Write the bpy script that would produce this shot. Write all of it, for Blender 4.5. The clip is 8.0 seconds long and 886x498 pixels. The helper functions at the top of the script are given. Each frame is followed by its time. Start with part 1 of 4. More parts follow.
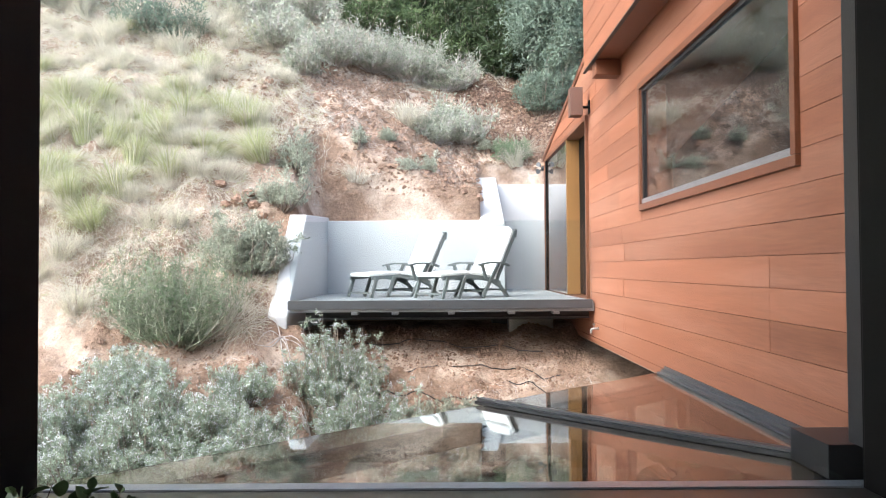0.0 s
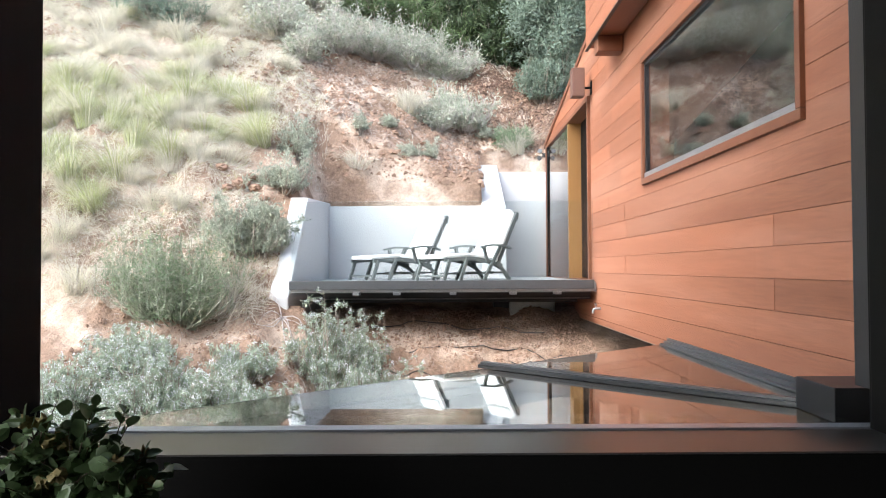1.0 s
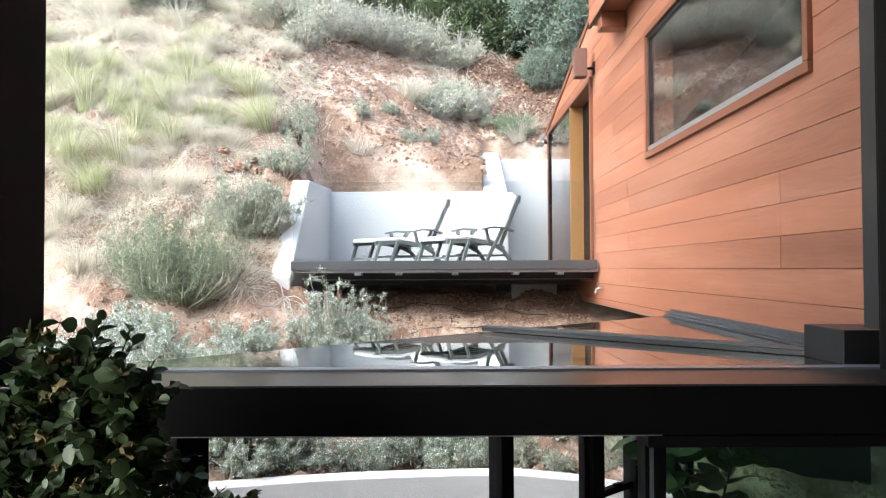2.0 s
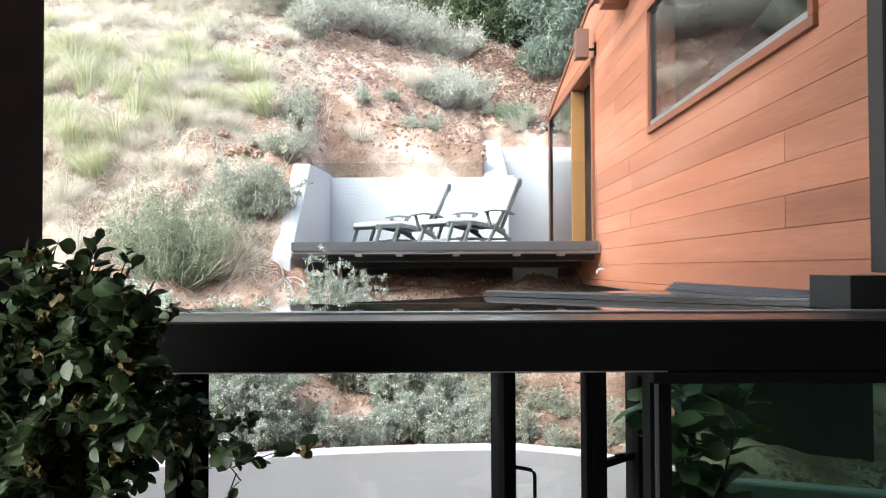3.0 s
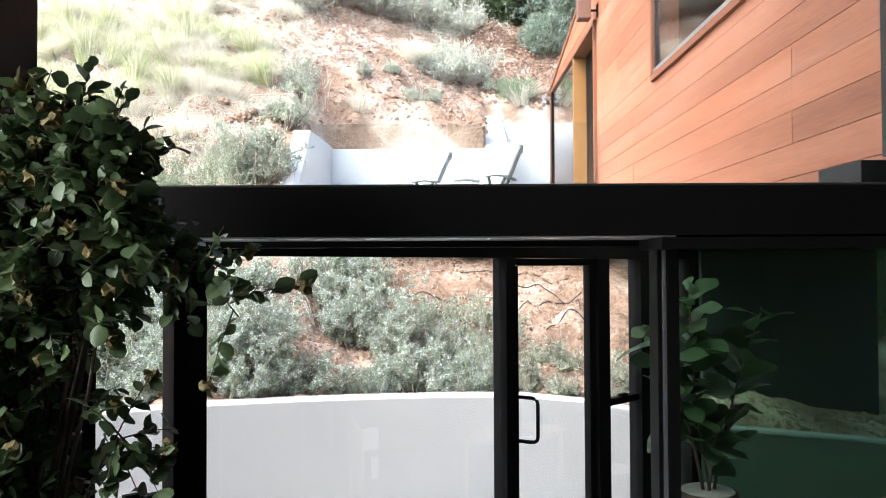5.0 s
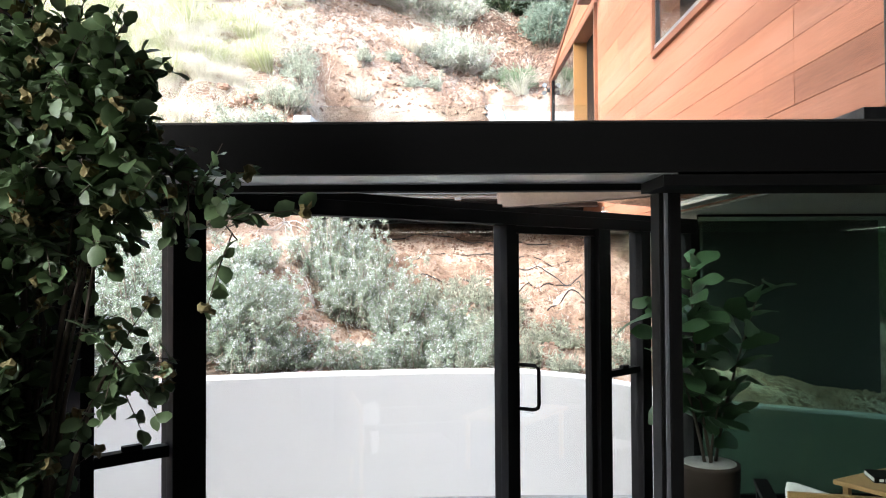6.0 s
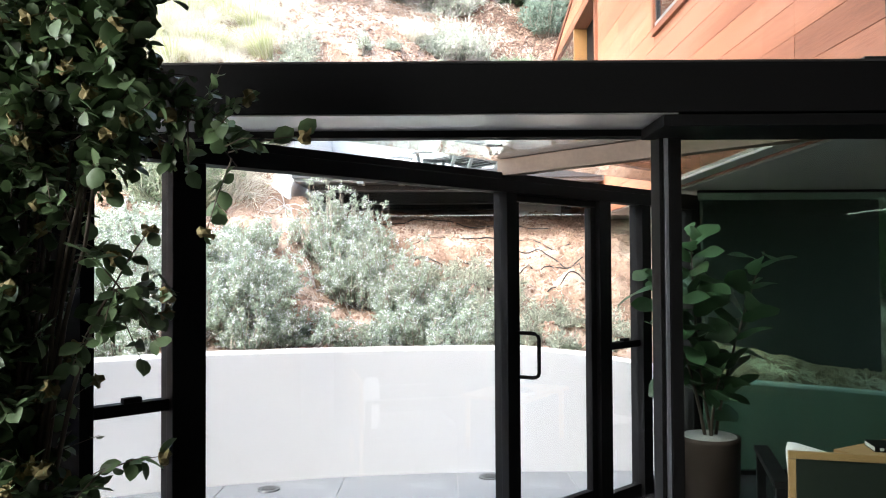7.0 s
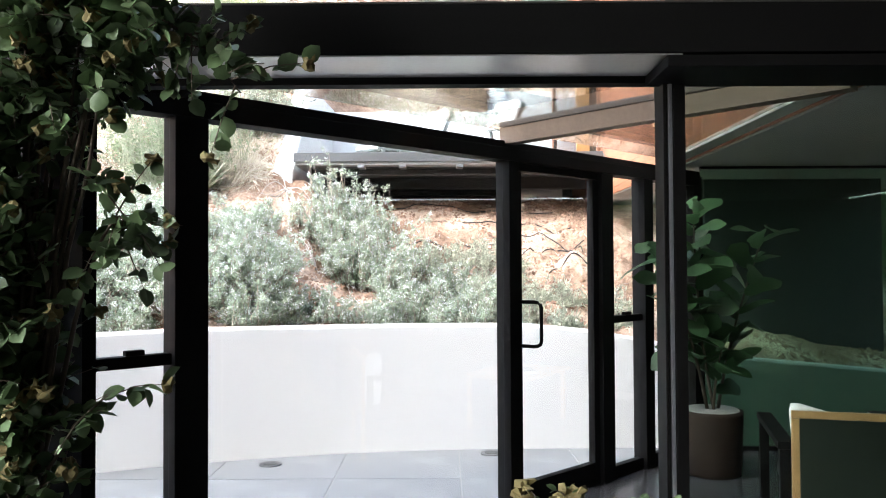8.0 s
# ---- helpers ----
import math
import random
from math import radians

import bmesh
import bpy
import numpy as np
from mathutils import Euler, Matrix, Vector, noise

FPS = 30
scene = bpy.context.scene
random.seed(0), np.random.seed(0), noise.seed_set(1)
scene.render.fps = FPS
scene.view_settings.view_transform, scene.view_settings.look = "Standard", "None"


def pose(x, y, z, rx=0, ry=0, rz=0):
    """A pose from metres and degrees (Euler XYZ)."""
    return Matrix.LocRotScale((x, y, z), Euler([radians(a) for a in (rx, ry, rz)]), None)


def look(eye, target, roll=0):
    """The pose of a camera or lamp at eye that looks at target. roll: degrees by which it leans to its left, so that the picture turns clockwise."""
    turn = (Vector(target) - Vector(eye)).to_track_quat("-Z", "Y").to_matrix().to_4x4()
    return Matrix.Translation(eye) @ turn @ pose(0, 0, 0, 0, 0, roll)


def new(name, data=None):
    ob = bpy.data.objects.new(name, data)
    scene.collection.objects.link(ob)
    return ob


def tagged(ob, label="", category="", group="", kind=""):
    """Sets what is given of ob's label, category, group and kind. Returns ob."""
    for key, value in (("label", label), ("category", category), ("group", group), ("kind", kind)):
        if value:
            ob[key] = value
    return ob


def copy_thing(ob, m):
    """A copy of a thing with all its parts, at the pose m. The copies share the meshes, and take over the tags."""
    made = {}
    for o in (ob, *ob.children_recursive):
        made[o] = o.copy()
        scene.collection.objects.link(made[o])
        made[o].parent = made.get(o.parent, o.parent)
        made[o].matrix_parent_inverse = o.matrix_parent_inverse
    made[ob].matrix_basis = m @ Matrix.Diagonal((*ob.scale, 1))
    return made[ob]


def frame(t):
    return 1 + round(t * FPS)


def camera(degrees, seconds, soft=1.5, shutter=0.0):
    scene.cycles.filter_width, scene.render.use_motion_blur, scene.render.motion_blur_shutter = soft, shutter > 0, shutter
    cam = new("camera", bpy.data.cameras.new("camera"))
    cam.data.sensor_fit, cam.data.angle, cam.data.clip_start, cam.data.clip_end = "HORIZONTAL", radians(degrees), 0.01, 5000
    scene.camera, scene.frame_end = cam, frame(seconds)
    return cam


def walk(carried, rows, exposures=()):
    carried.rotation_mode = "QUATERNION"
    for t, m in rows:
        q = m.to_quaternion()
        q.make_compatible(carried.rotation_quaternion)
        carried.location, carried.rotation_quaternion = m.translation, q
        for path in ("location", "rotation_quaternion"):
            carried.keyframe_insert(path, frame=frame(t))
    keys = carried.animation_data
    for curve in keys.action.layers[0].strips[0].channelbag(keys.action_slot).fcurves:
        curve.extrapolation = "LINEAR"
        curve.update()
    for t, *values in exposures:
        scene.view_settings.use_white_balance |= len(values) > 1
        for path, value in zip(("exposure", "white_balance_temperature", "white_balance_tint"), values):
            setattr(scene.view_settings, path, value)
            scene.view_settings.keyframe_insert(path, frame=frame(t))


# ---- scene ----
cam = camera(59.2, 8.0, 1.0)
METRES, EYE, TILT, LEAN, TURN = 1.8, 3.34, 1.4, 0.33, 0.0
ROWS = [
    (0.0, 0.0, 0.0, 0.0, 0.0, 0.0, -0.0),
    (0.5, -0.0021, 0.0028, -0.0666, 0.03, -0.02, 0.0),
    (1.0, -0.0098, 0.0081, -0.1341, 0.02, -0.01, -0.02),
    (1.5, -0.0176, 0.0139, -0.2039, 0.02, 0.0, -0.04),
    (3.0, -0.0292, 0.0392, -0.3969, 0.04, -0.04, -0.09),
    (3.5, -0.0256, 0.0485, -0.4615, 0.05, -0.04, -0.08),
    (4.0, -0.0266, 0.0554, -0.526, 0.06, -0.05, -0.09),
    (4.5, -0.032, 0.0649, -0.5926, 0.07, -0.06, -0.08),
    (6.0, -0.0327, 0.0834, -0.7723, 0.13, -0.08, -0.03),
    (6.5, -0.0307, 0.0841, -0.8277, 0.14, -0.09, -0.02),
    (7.0, -0.032, 0.0855, -0.8834, 0.15, -0.1, -0.02),
    (7.5, -0.0352, 0.0886, -0.9388, 0.17, -0.11, -0.03),
    (8.0, -0.0376, 0.0891, -0.9929, 0.19, -0.11, -0.02),
]
EXPOSURES = [(0.0, 2.33), (1.5, 2.46), (4.0, 2.75), (6.5, 3.25), (8.0, 3.38)]
walk(cam, [(t, pose(0, 0, EYE, TILT, LEAN, TURN) @ pose(METRES * x, METRES * y, METRES * z, 90 + pitch, roll, yaw)) for t, x, y, z, yaw, pitch, roll in ROWS], EXPOSURES)

# ---- light: a bright hazy sky, a very soft sun and an added fill lamp ----
world = bpy.data.worlds.new("sky")
scene.world = world
world.use_nodes = True
wn = world.node_tree
sky = wn.nodes.new("ShaderNodeTexSky")
sky.sky_type, sky.sun_disc = "NISHITA", False
sky.sun_elevation, sky.sun_rotation = radians(48), radians(233)
sky.dust_density, sky.air_density, sky.ozone_density = 2.0, 1.0, 1.5
haze = wn.nodes.new("ShaderNodeHueSaturation")
haze.inputs["Saturation"].default_value = 0.75
wn.links.new(sky.outputs[0], haze.inputs["Color"])
wn.links.new(haze.outputs[0], wn.nodes["Background"].inputs[0])
wn.nodes["Background"].inputs[1].default_value = 0.15
# fill lamp added in an unseen, made-up west opening to brighten leaves and room
fill_lamp = new("west_fill_lamp", bpy.data.lights.new("west_fill_lamp", "AREA"))
fill_lamp.data.shape, fill_lamp.data.size, fill_lamp.data.size_y, fill_lamp.data.energy, fill_lamp.data.color = "RECTANGLE", 3.7, 3.6, 34.0, (1.0, 0.98, 0.92)
fill_lamp.matrix_world = look((-4.6, 0.1, 2.75), (0, 0.1, 2.75))
sun = new("sun", bpy.data.lights.new("sun", "SUN"))
sun.data.energy, sun.data.angle, sun.data.color = 0.85, radians(60), (1.0, 1.0, 0.99)
sun.matrix_world = look((-18, -10, 27), (0, 9, 3))


# ---- materials ----
def material(name, colour, rough=0.6, metal=0.0, vary=0.15, scale=6.0, fine=60.0, bump=0.1, island=0.0, each=0.0,
             stretch=(1, 1, 1), second=None, spec=0.5, detail=4, patch=0.5, translucent=0.0, dist=0.01):
    """A surface with variation at two scales; second: a colour that shows in patches; island / each: change from piece to piece."""
    m = bpy.data.materials.new(name)
    m.use_nodes = True
    n, l = m.node_tree.nodes, m.node_tree.links
    b = n["Principled BSDF"]
    b.inputs["Roughness"].default_value, b.inputs["Metallic"].default_value = rough, metal
    b.inputs["Specular IOR Level"].default_value = spec
    tc, mp = n.new("ShaderNodeTexCoord"), n.new("ShaderNodeMapping")
    mp.inputs["Scale"].default_value = stretch
    l.new(tc.outputs["Object"], mp.inputs[0])
    big, small = n.new("ShaderNodeTexNoise"), n.new("ShaderNodeTexNoise")
    big.inputs["Scale"].default_value, small.inputs["Scale"].default_value = scale, fine
    big.inputs["Detail"].default_value = small.inputs["Detail"].default_value = detail
    small.inputs["Roughness"].default_value = 0.65
    l.new(mp.outputs[0], big.inputs[0]), l.new(mp.outputs[0], small.inputs[0])
    base = n.new("ShaderNodeMix")
    base.data_type = "RGBA"
    base.inputs[6].default_value, base.inputs[7].default_value = (*colour, 1), (*(second or colour), 1)
    ramp = n.new("ShaderNodeMapRange")
    ramp.inputs[1].default_value, ramp.inputs[2].default_value = patch - 0.1, patch + 0.1
    l.new(big.outputs[0], ramp.inputs[0]), l.new(ramp.outputs[0], base.inputs[0])
    add = n.new("ShaderNodeMath")
    add.operation = "ADD"
    l.new(big.outputs[0], add.inputs[0]), l.new(small.outputs[0], add.inputs[1])
    last = add
    for share, node, out in ((island, "ShaderNodeNewGeometry", "Random Per Island"), (each, "ShaderNodeObjectInfo", "Random")):
        if share:
            src, mul = n.new(node), n.new("ShaderNodeMath")
            mul.operation = "MULTIPLY_ADD"
            mul.inputs[1].default_value = share / vary
            l.new(src.outputs[out], mul.inputs[0]), l.new(last.outputs[0], mul.inputs[2])
            last = mul
    span = n.new("ShaderNodeMapRange")
    span.clamp = False
    mid = 1.0 + 0.5 * (island + each) / vary
    span.inputs[1].default_value, span.inputs[2].default_value = mid - 0.5, mid + 0.5
    span.inputs[3].default_value, span.inputs[4].default_value = 1 - vary, 1 + vary
    l.new(last.outputs[0], span.inputs[0])
    hsv = n.new("ShaderNodeHueSaturation")
    l.new(base.outputs[2], hsv.inputs["Color"]), l.new(span.outputs[0], hsv.inputs["Value"])
    l.new(hsv.outputs[0], b.inputs["Base Color"])
    if bump:
        bp = n.new("ShaderNodeBump")
        bp.inputs["Strength"].default_value, bp.inputs["Distance"].default_value = bump, dist
        l.new(add.outputs[0], bp.inputs["Height"]), l.new(bp.outputs[0], b.inputs["Normal"])
    if translucent:
        tr, mix = n.new("ShaderNodeBsdfTranslucent"), n.new("ShaderNodeMixShader")
        mix.inputs[0].default_value = translucent
        l.new(hsv.outputs[0], tr.inputs[0])
        l.new(b.outputs[0], mix.inputs[1]), l.new(tr.outputs[0], mix.inputs[2])
        l.new(mix.outputs[0], n["Material Output"].inputs[0])
    return m


def glass(name, colour=(1, 1, 1), ior=1.45):
    m = bpy.data.materials.new(name)
    m.use_nodes = True
    b = m.node_tree.nodes["Principled BSDF"]
    b.inputs["Base Color"].default_value = (*colour, 1)
    b.inputs["Roughness"].default_value, b.inputs["IOR"].default_value = 0.0, ior
    b.inputs["Transmission Weight"].default_value = 1.0
    return m


BLACK = material("black_metal", (0.007, 0.007, 0.007), 0.55, 0.0, 0.2, 3, 90, 0.03, spec=0.06)
GREY = material("grey_metal", (0.08, 0.084, 0.088), 0.4, 0.3, 0.15, 3, 80, 0.04)
SILL = material("sill_metal", (0.10, 0.095, 0.09), 0.3, 0.5, 0.15, 2, 60, 0.03)
SOFFIT = material("soffit_metal", (0.6, 0.6, 0.6), 0.3, 0.6, 0.1, 2, 60, 0.02)
DARKGREY = material("dark_grey_metal", (0.02, 0.021, 0.023), 0.4, 0.2, 0.2, 3, 80, 0.04)
SAGELEAF = material("sage_leaf", (0.20, 0.27, 0.16), 0.6, 0, 0.3, 2.5, 40, 0, island=0.3, translucent=0.35)
OLIVELEAF = material("olive_leaf", (0.20, 0.26, 0.20), 0.6, 0, 0.3, 2.5, 40, 0, island=0.3, translucent=0.3)
ALU = material("worn_aluminium", (0.42, 0.44, 0.47), 0.35, 0.8, 0.2, 5, 70, 0.05)
CEDAR = material("cedar_boards", (0.345, 0.13, 0.066), 0.6, 0, 0.32, 1.6, 30, 0.45, each=0.17, stretch=(1, 0.16, 2.2), second=(0.37, 0.165, 0.098), patch=0.56, dist=0.004)
TRIM = material("cedar_trim", (0.19, 0.068, 0.032), 0.5, 0, 0.25, 3, 40, 0.2, stretch=(1, 0.2, 1), dist=0.004)
RAFTER = material("rafter_wood", (0.17, 0.115, 0.08), 0.5, 0, 0.25, 3, 40, 0.15)
REVEAL = material("varnished_reveal", (0.27, 0.135, 0.045), 0.4, 0, 0.2, 3, 50, 0.1, stretch=(1, 1, 0.1))
STUCCO = material("white_stucco", (0.56, 0.565, 0.56), 0.85, 0, 0.06, 1.1, 120, 0.25, stretch=(1, 1, 0.35), second=(0.51, 0.52, 0.525), patch=0.55, dist=0.004)
SOIL = material("red_soil", (0.30, 0.205, 0.15), 0.95, 0, 0.7, 1.6, 20, 0.9, second=(0.45, 0.36, 0.29), patch=0.54, dist=0.05, detail=9, spec=0.05)
TILE = material("slate_tile", (0.15, 0.16, 0.17), 0.35, 0, 0.2, 1.5, 30, 0.06, each=0.08, second=(0.21, 0.22, 0.23), patch=0.58)
GROUT = material("grout", (0.34, 0.34, 0.33), 0.9)
DARKFLOOR = material("dark_floor", (0.05, 0.05, 0.052), 0.25, 0, 0.2, 1.5, 30, 0.04)
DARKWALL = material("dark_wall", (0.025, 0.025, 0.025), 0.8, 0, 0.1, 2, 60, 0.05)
UNDERSIDE = material("grey_underside", (0.30, 0.30, 0.285), 0.7, 0, 0.15, 2, 50, 0.05)
ROOFGLASS = glass("roof_glass", (0.58, 0.60, 0.58))
CLEAR = glass("clear_glass", (0.97, 0.985, 0.98))
RAILGLASS = glass("rail_glass", (0.86, 0.92, 0.915))
TINTED = glass("grey_glass", (0.68, 0.76, 0.68))
GREENGLASS = glass("green_glass", (0.30, 0.50, 0.39))
TEAK = material("weathered_teak", (0.17, 0.185, 0.18), 0.8, 0, 0.25, 5, 60, 0.2, island=0.1)
CANVAS = material("white_canvas", (0.84, 0.84, 0.82), 0.9, 0, 0.06, 6, 200, 0.15)
DECKING = material("deck_boards", (0.30, 0.31, 0.31), 0.6, 0, 0.15, 2, 60, 0.1, each=0.1, stretch=(0.2, 1, 1))
GREYLEAF = material("silver_leaf", (0.40, 0.43, 0.34), 0.6, 0, 0.3, 2.5, 40, 0, island=0.3, translucent=0.35)
PALELEAF = material("pale_flowering_leaf", (0.36, 0.43, 0.33), 0.6, 0, 0.3, 2.5, 40, 0, island=0.35, translucent=0.35)
GREENLEAF = material("shrub_leaf", (0.14, 0.20, 0.09), 0.55, 0, 0.3, 2.5, 40, 0, island=0.3, translucent=0.3)
CLOD = material("dark_clod", (0.25, 0.165, 0.12), 0.95, 0, 0.4, 8, 50, 0.3, island=0.3, spec=0.05)
DRYGRASS = material("dry_grass", (0.66, 0.62, 0.53), 0.8, 0, 0.2, 3, 40, 0, island=0.2, translucent=0.4)
MIXGRASS = material("half_green_grass", (0.64, 0.61, 0.48), 0.8, 0, 0.2, 5, 40, 0, island=0.25, translucent=0.4, second=(0.54, 0.55, 0.39), patch=0.50)
GREENGRASS = material("green_grass", (0.44, 0.47, 0.25), 0.7, 0, 0.2, 3, 40, 0, island=0.25, translucent=0.4)
FLOWER = material("pale_flower", (0.82, 0.83, 0.88), 0.7, 0, 0.12, 4, 60, 0, island=0.12, translucent=0.2)
PALETWIG = material("bleached_twig", (0.50, 0.46, 0.43), 0.9, 0, 0.25, 6, 60, 0.1)
TWIG = material("twig", (0.28, 0.24, 0.20), 0.9, 0, 0.25, 6, 60, 0.1)
BUSHTWIG = material("grey_green_twig", (0.29, 0.31, 0.23), 0.9, 0, 0.25, 6, 60, 0.1)
BARK = material("pale_bark", (0.30, 0.28, 0.25), 0.9, 0, 0.3, 4, 30, 0.5, stretch=(1, 1, 0.2))
TREELEAF = material("dark_tree_leaf", (0.055, 0.085, 0.035), 0.55, 0, 0.35, 1.5, 40, 0, island=0.35, translucent=0.25)


# ---- building blocks ----
def box_into(bm, lo, hi, m=None):
    vs = [bm.verts.new((x, y, z)) for z in (lo[2], hi[2]) for y in (lo[1], hi[1]) for x in (lo[0], hi[0])]
    for a, b, c, d in ((0, 2, 3, 1), (4, 5, 7, 6), (0, 1, 5, 4), (2, 6, 7, 3), (0, 4, 6, 2), (1, 3, 7, 5)):
        bm.faces.new((vs[a], vs[b], vs[c], vs[d]))
    if m is not None:
        bmesh.ops.transform(bm, matrix=m, verts=vs)
    return vs


def box(lo, hi, bevel=0.0, m=None):
    bm = bmesh.new()
    box_into(bm, lo, hi)
    if bevel:
        bmesh.ops.bevel(bm, geom=bm.edges[:], offset=bevel, segments=2, affect="EDGES", profile=0.6)
    if m is not None:
        bm.transform(m)
    return bm


def bar_into(bm, p, q, w, h):
    """A straight bar from p to q, w wide and h deep."""
    p, q = Vector(p), Vector(q)
    m = Matrix.Translation(p) @ (q - p).to_track_quat("Y", "Z").to_matrix().to_4x4()
    return box_into(bm, (-w / 2, 0, -h / 2), (w / 2, (q - p).length, h / 2), m)


def tube_into(bm, pts, radii, sides=6):
    """A tube along points, one radius to each."""
    rings = []
    pts = [Vector(p) for p in pts]
    for i, p in enumerate(pts):
        d = (pts[min(i + 1, len(pts) - 1)] - pts[max(i - 1, 0)]).normalized()
        a = d.orthogonal().normalized()
        b = d.cross(a)
        rings.append([bm.verts.new(p + float(radii[i]) * (math.cos(k * math.tau / sides) * a + math.sin(k * math.tau / sides) * b)) for k in range(sides)])
    for r, s in zip(rings, rings[1:]):
        for k in range(sides):
            bm.faces.new((r[k], r[(k + 1) % sides], s[(k + 1) % sides], s[k]))
    bm.faces.new(rings[0][::-1]), bm.faces.new(rings[-1])


def prism(points, z0, z1):
    """A flat polygon given in plan, from z0 up to z1."""
    bm = bmesh.new()
    lo = [bm.verts.new((x, y, z0)) for x, y in points]
    hi = [bm.verts.new((x, y, z1)) for x, y in points]
    bm.faces.new(lo[::-1]), bm.faces.new(hi)
    for i in range(len(points)):
        j = (i + 1) % len(points)
        bm.faces.new((lo[i], lo[j], hi[j], hi[i]))
    bmesh.ops.recalc_face_normals(bm, faces=bm.faces[:])
    return bm


def profile_wall(pts, x0, x1, bevel=0.025):
    """A wall between x0 and x1 whose side outline is given as (y, z) points."""
    bm = bmesh.new()
    a = [bm.verts.new((x0, y, z)) for y, z in pts]
    c = [bm.verts.new((x1, y, z)) for y, z in pts]
    bm.faces.new(a), bm.faces.new(c[::-1])
    for i in range(len(pts)):
        j = (i + 1) % len(pts)
        bm.faces.new((a[j], a[i], c[i], c[j]))
    bmesh.ops.recalc_face_normals(bm, faces=bm.faces[:])
    bmesh.ops.bevel(bm, geom=bm.edges[:], offset=bevel, segments=3, affect="EDGES", profile=0.5)
    return bm


def mesh_of(name, bm, mat, smooth=False):
    me = bpy.data.meshes.new(name)
    bm.to_mesh(me)
    bm.free()
    me.materials.append(mat)
    if smooth:
        me.shade_smooth()
    return me


def part(name, bm, mat, parent=None, label="", smooth=False):
    ob = new(name, mesh_of(name, bm, mat, smooth))
    ob.parent = parent
    if label:
        ob["label"] = label
    return ob


def empty(name, at=(0, 0, 0), **tags):
    ob = new(name)
    ob.empty_display_size = 0.1
    ob.matrix_basis = Matrix.Translation(at)
    return tagged(ob, **tags)


def arrays(name, verts, faces, mat, parent=None, label=""):
    """One mesh from numpy arrays of corners and faces."""
    me = bpy.data.meshes.new(name)
    me.from_pydata(np.asarray(verts).tolist(), [], np.asarray(faces).tolist())
    me.materials.append(mat)
    ob = new(name, me)
    ob.parent = parent
    if label:
        ob["label"] = label
    return ob


rng = np.random.default_rng(4)


def unit(v):
    return v / np.maximum(np.linalg.norm(v, axis=-1, keepdims=True), 1e-9)


def leaf_arrays(base, way, length, width, droop=0.2):
    """Folded four-cornered leaves: base points, directions, lengths, widths."""
    n = len(base)
    side = unit(np.cross(way, rng.normal(size=(n, 3))))
    up = np.cross(side, way)
    mid = base + way * (0.45 * length)[:, None]
    tip = base + way * length[:, None] - up * (droop * length)[:, None]
    v = np.stack([base, mid + side * (width / 2)[:, None] + up * (0.15 * width)[:, None], tip, mid - side * (width / 2)[:, None] + up * (0.15 * width)[:, None]], 1).reshape(-1, 3)
    i = np.arange(n)[:, None] * 4
    return v, i + np.array([[0, 1, 2, 3]])


# ---- the lie of the land ----
def smooth(a, b, x):
    t = np.clip((x - a) / (b - a), 0, 1)
    return t * t * (3 - 2 * t)


def wall_line(x):
    """The inner face of the curved terrace wall."""
    x = np.asarray(x, float)
    return np.where(x < 0.6, -1.1 + np.sqrt(np.maximum(64 - (np.minimum(x, 0.6) - 0.6) ** 2, 1)), 6.9)


def wall_top(x):
    return np.interp(x, (-4.5, -2.1, 0.6, 1.2, 2.5, 3.8, 7), (1.02, 1.07, 1.06, 1.0, 0.76, 0.64, 0.5))


LATTICE = np.random.default_rng(12).random((64, 64))


def lattice(x, y):
    """Smooth random heights from 0 to 1, one metre apart."""
    i, j = np.floor(x).astype(int), np.floor(y).astype(int)
    u, v = x - i, y - j
    u, v = u * u * (3 - 2 * u), v * v * (3 - 2 * v)
    i, j = i % 64, j % 64
    k, l = (i + 1) % 64, (j + 1) % 64
    return (LATTICE[i, j] * (1 - u) + LATTICE[k, j] * u) * (1 - v) + (LATTICE[i, l] * (1 - u) + LATTICE[k, l] * u) * v


def rough(x, y):
    """Bumps of the bare slope."""
    clods = 0.0
    for k, (f, a) in enumerate(((1.1, .16), (2.3, .15), (4.3, .16), (7.1, .12))):
        clods = clods + a * (lattice(f * (x + .35 * y) + 7 * k, f * (y - .35 * x) + 3 * k) - 0.5)
    return (clods + 0.08 * np.sin(1.7 * x + 0.8 * y + 1) * np.sin(1.3 * y - 0.6 * x))


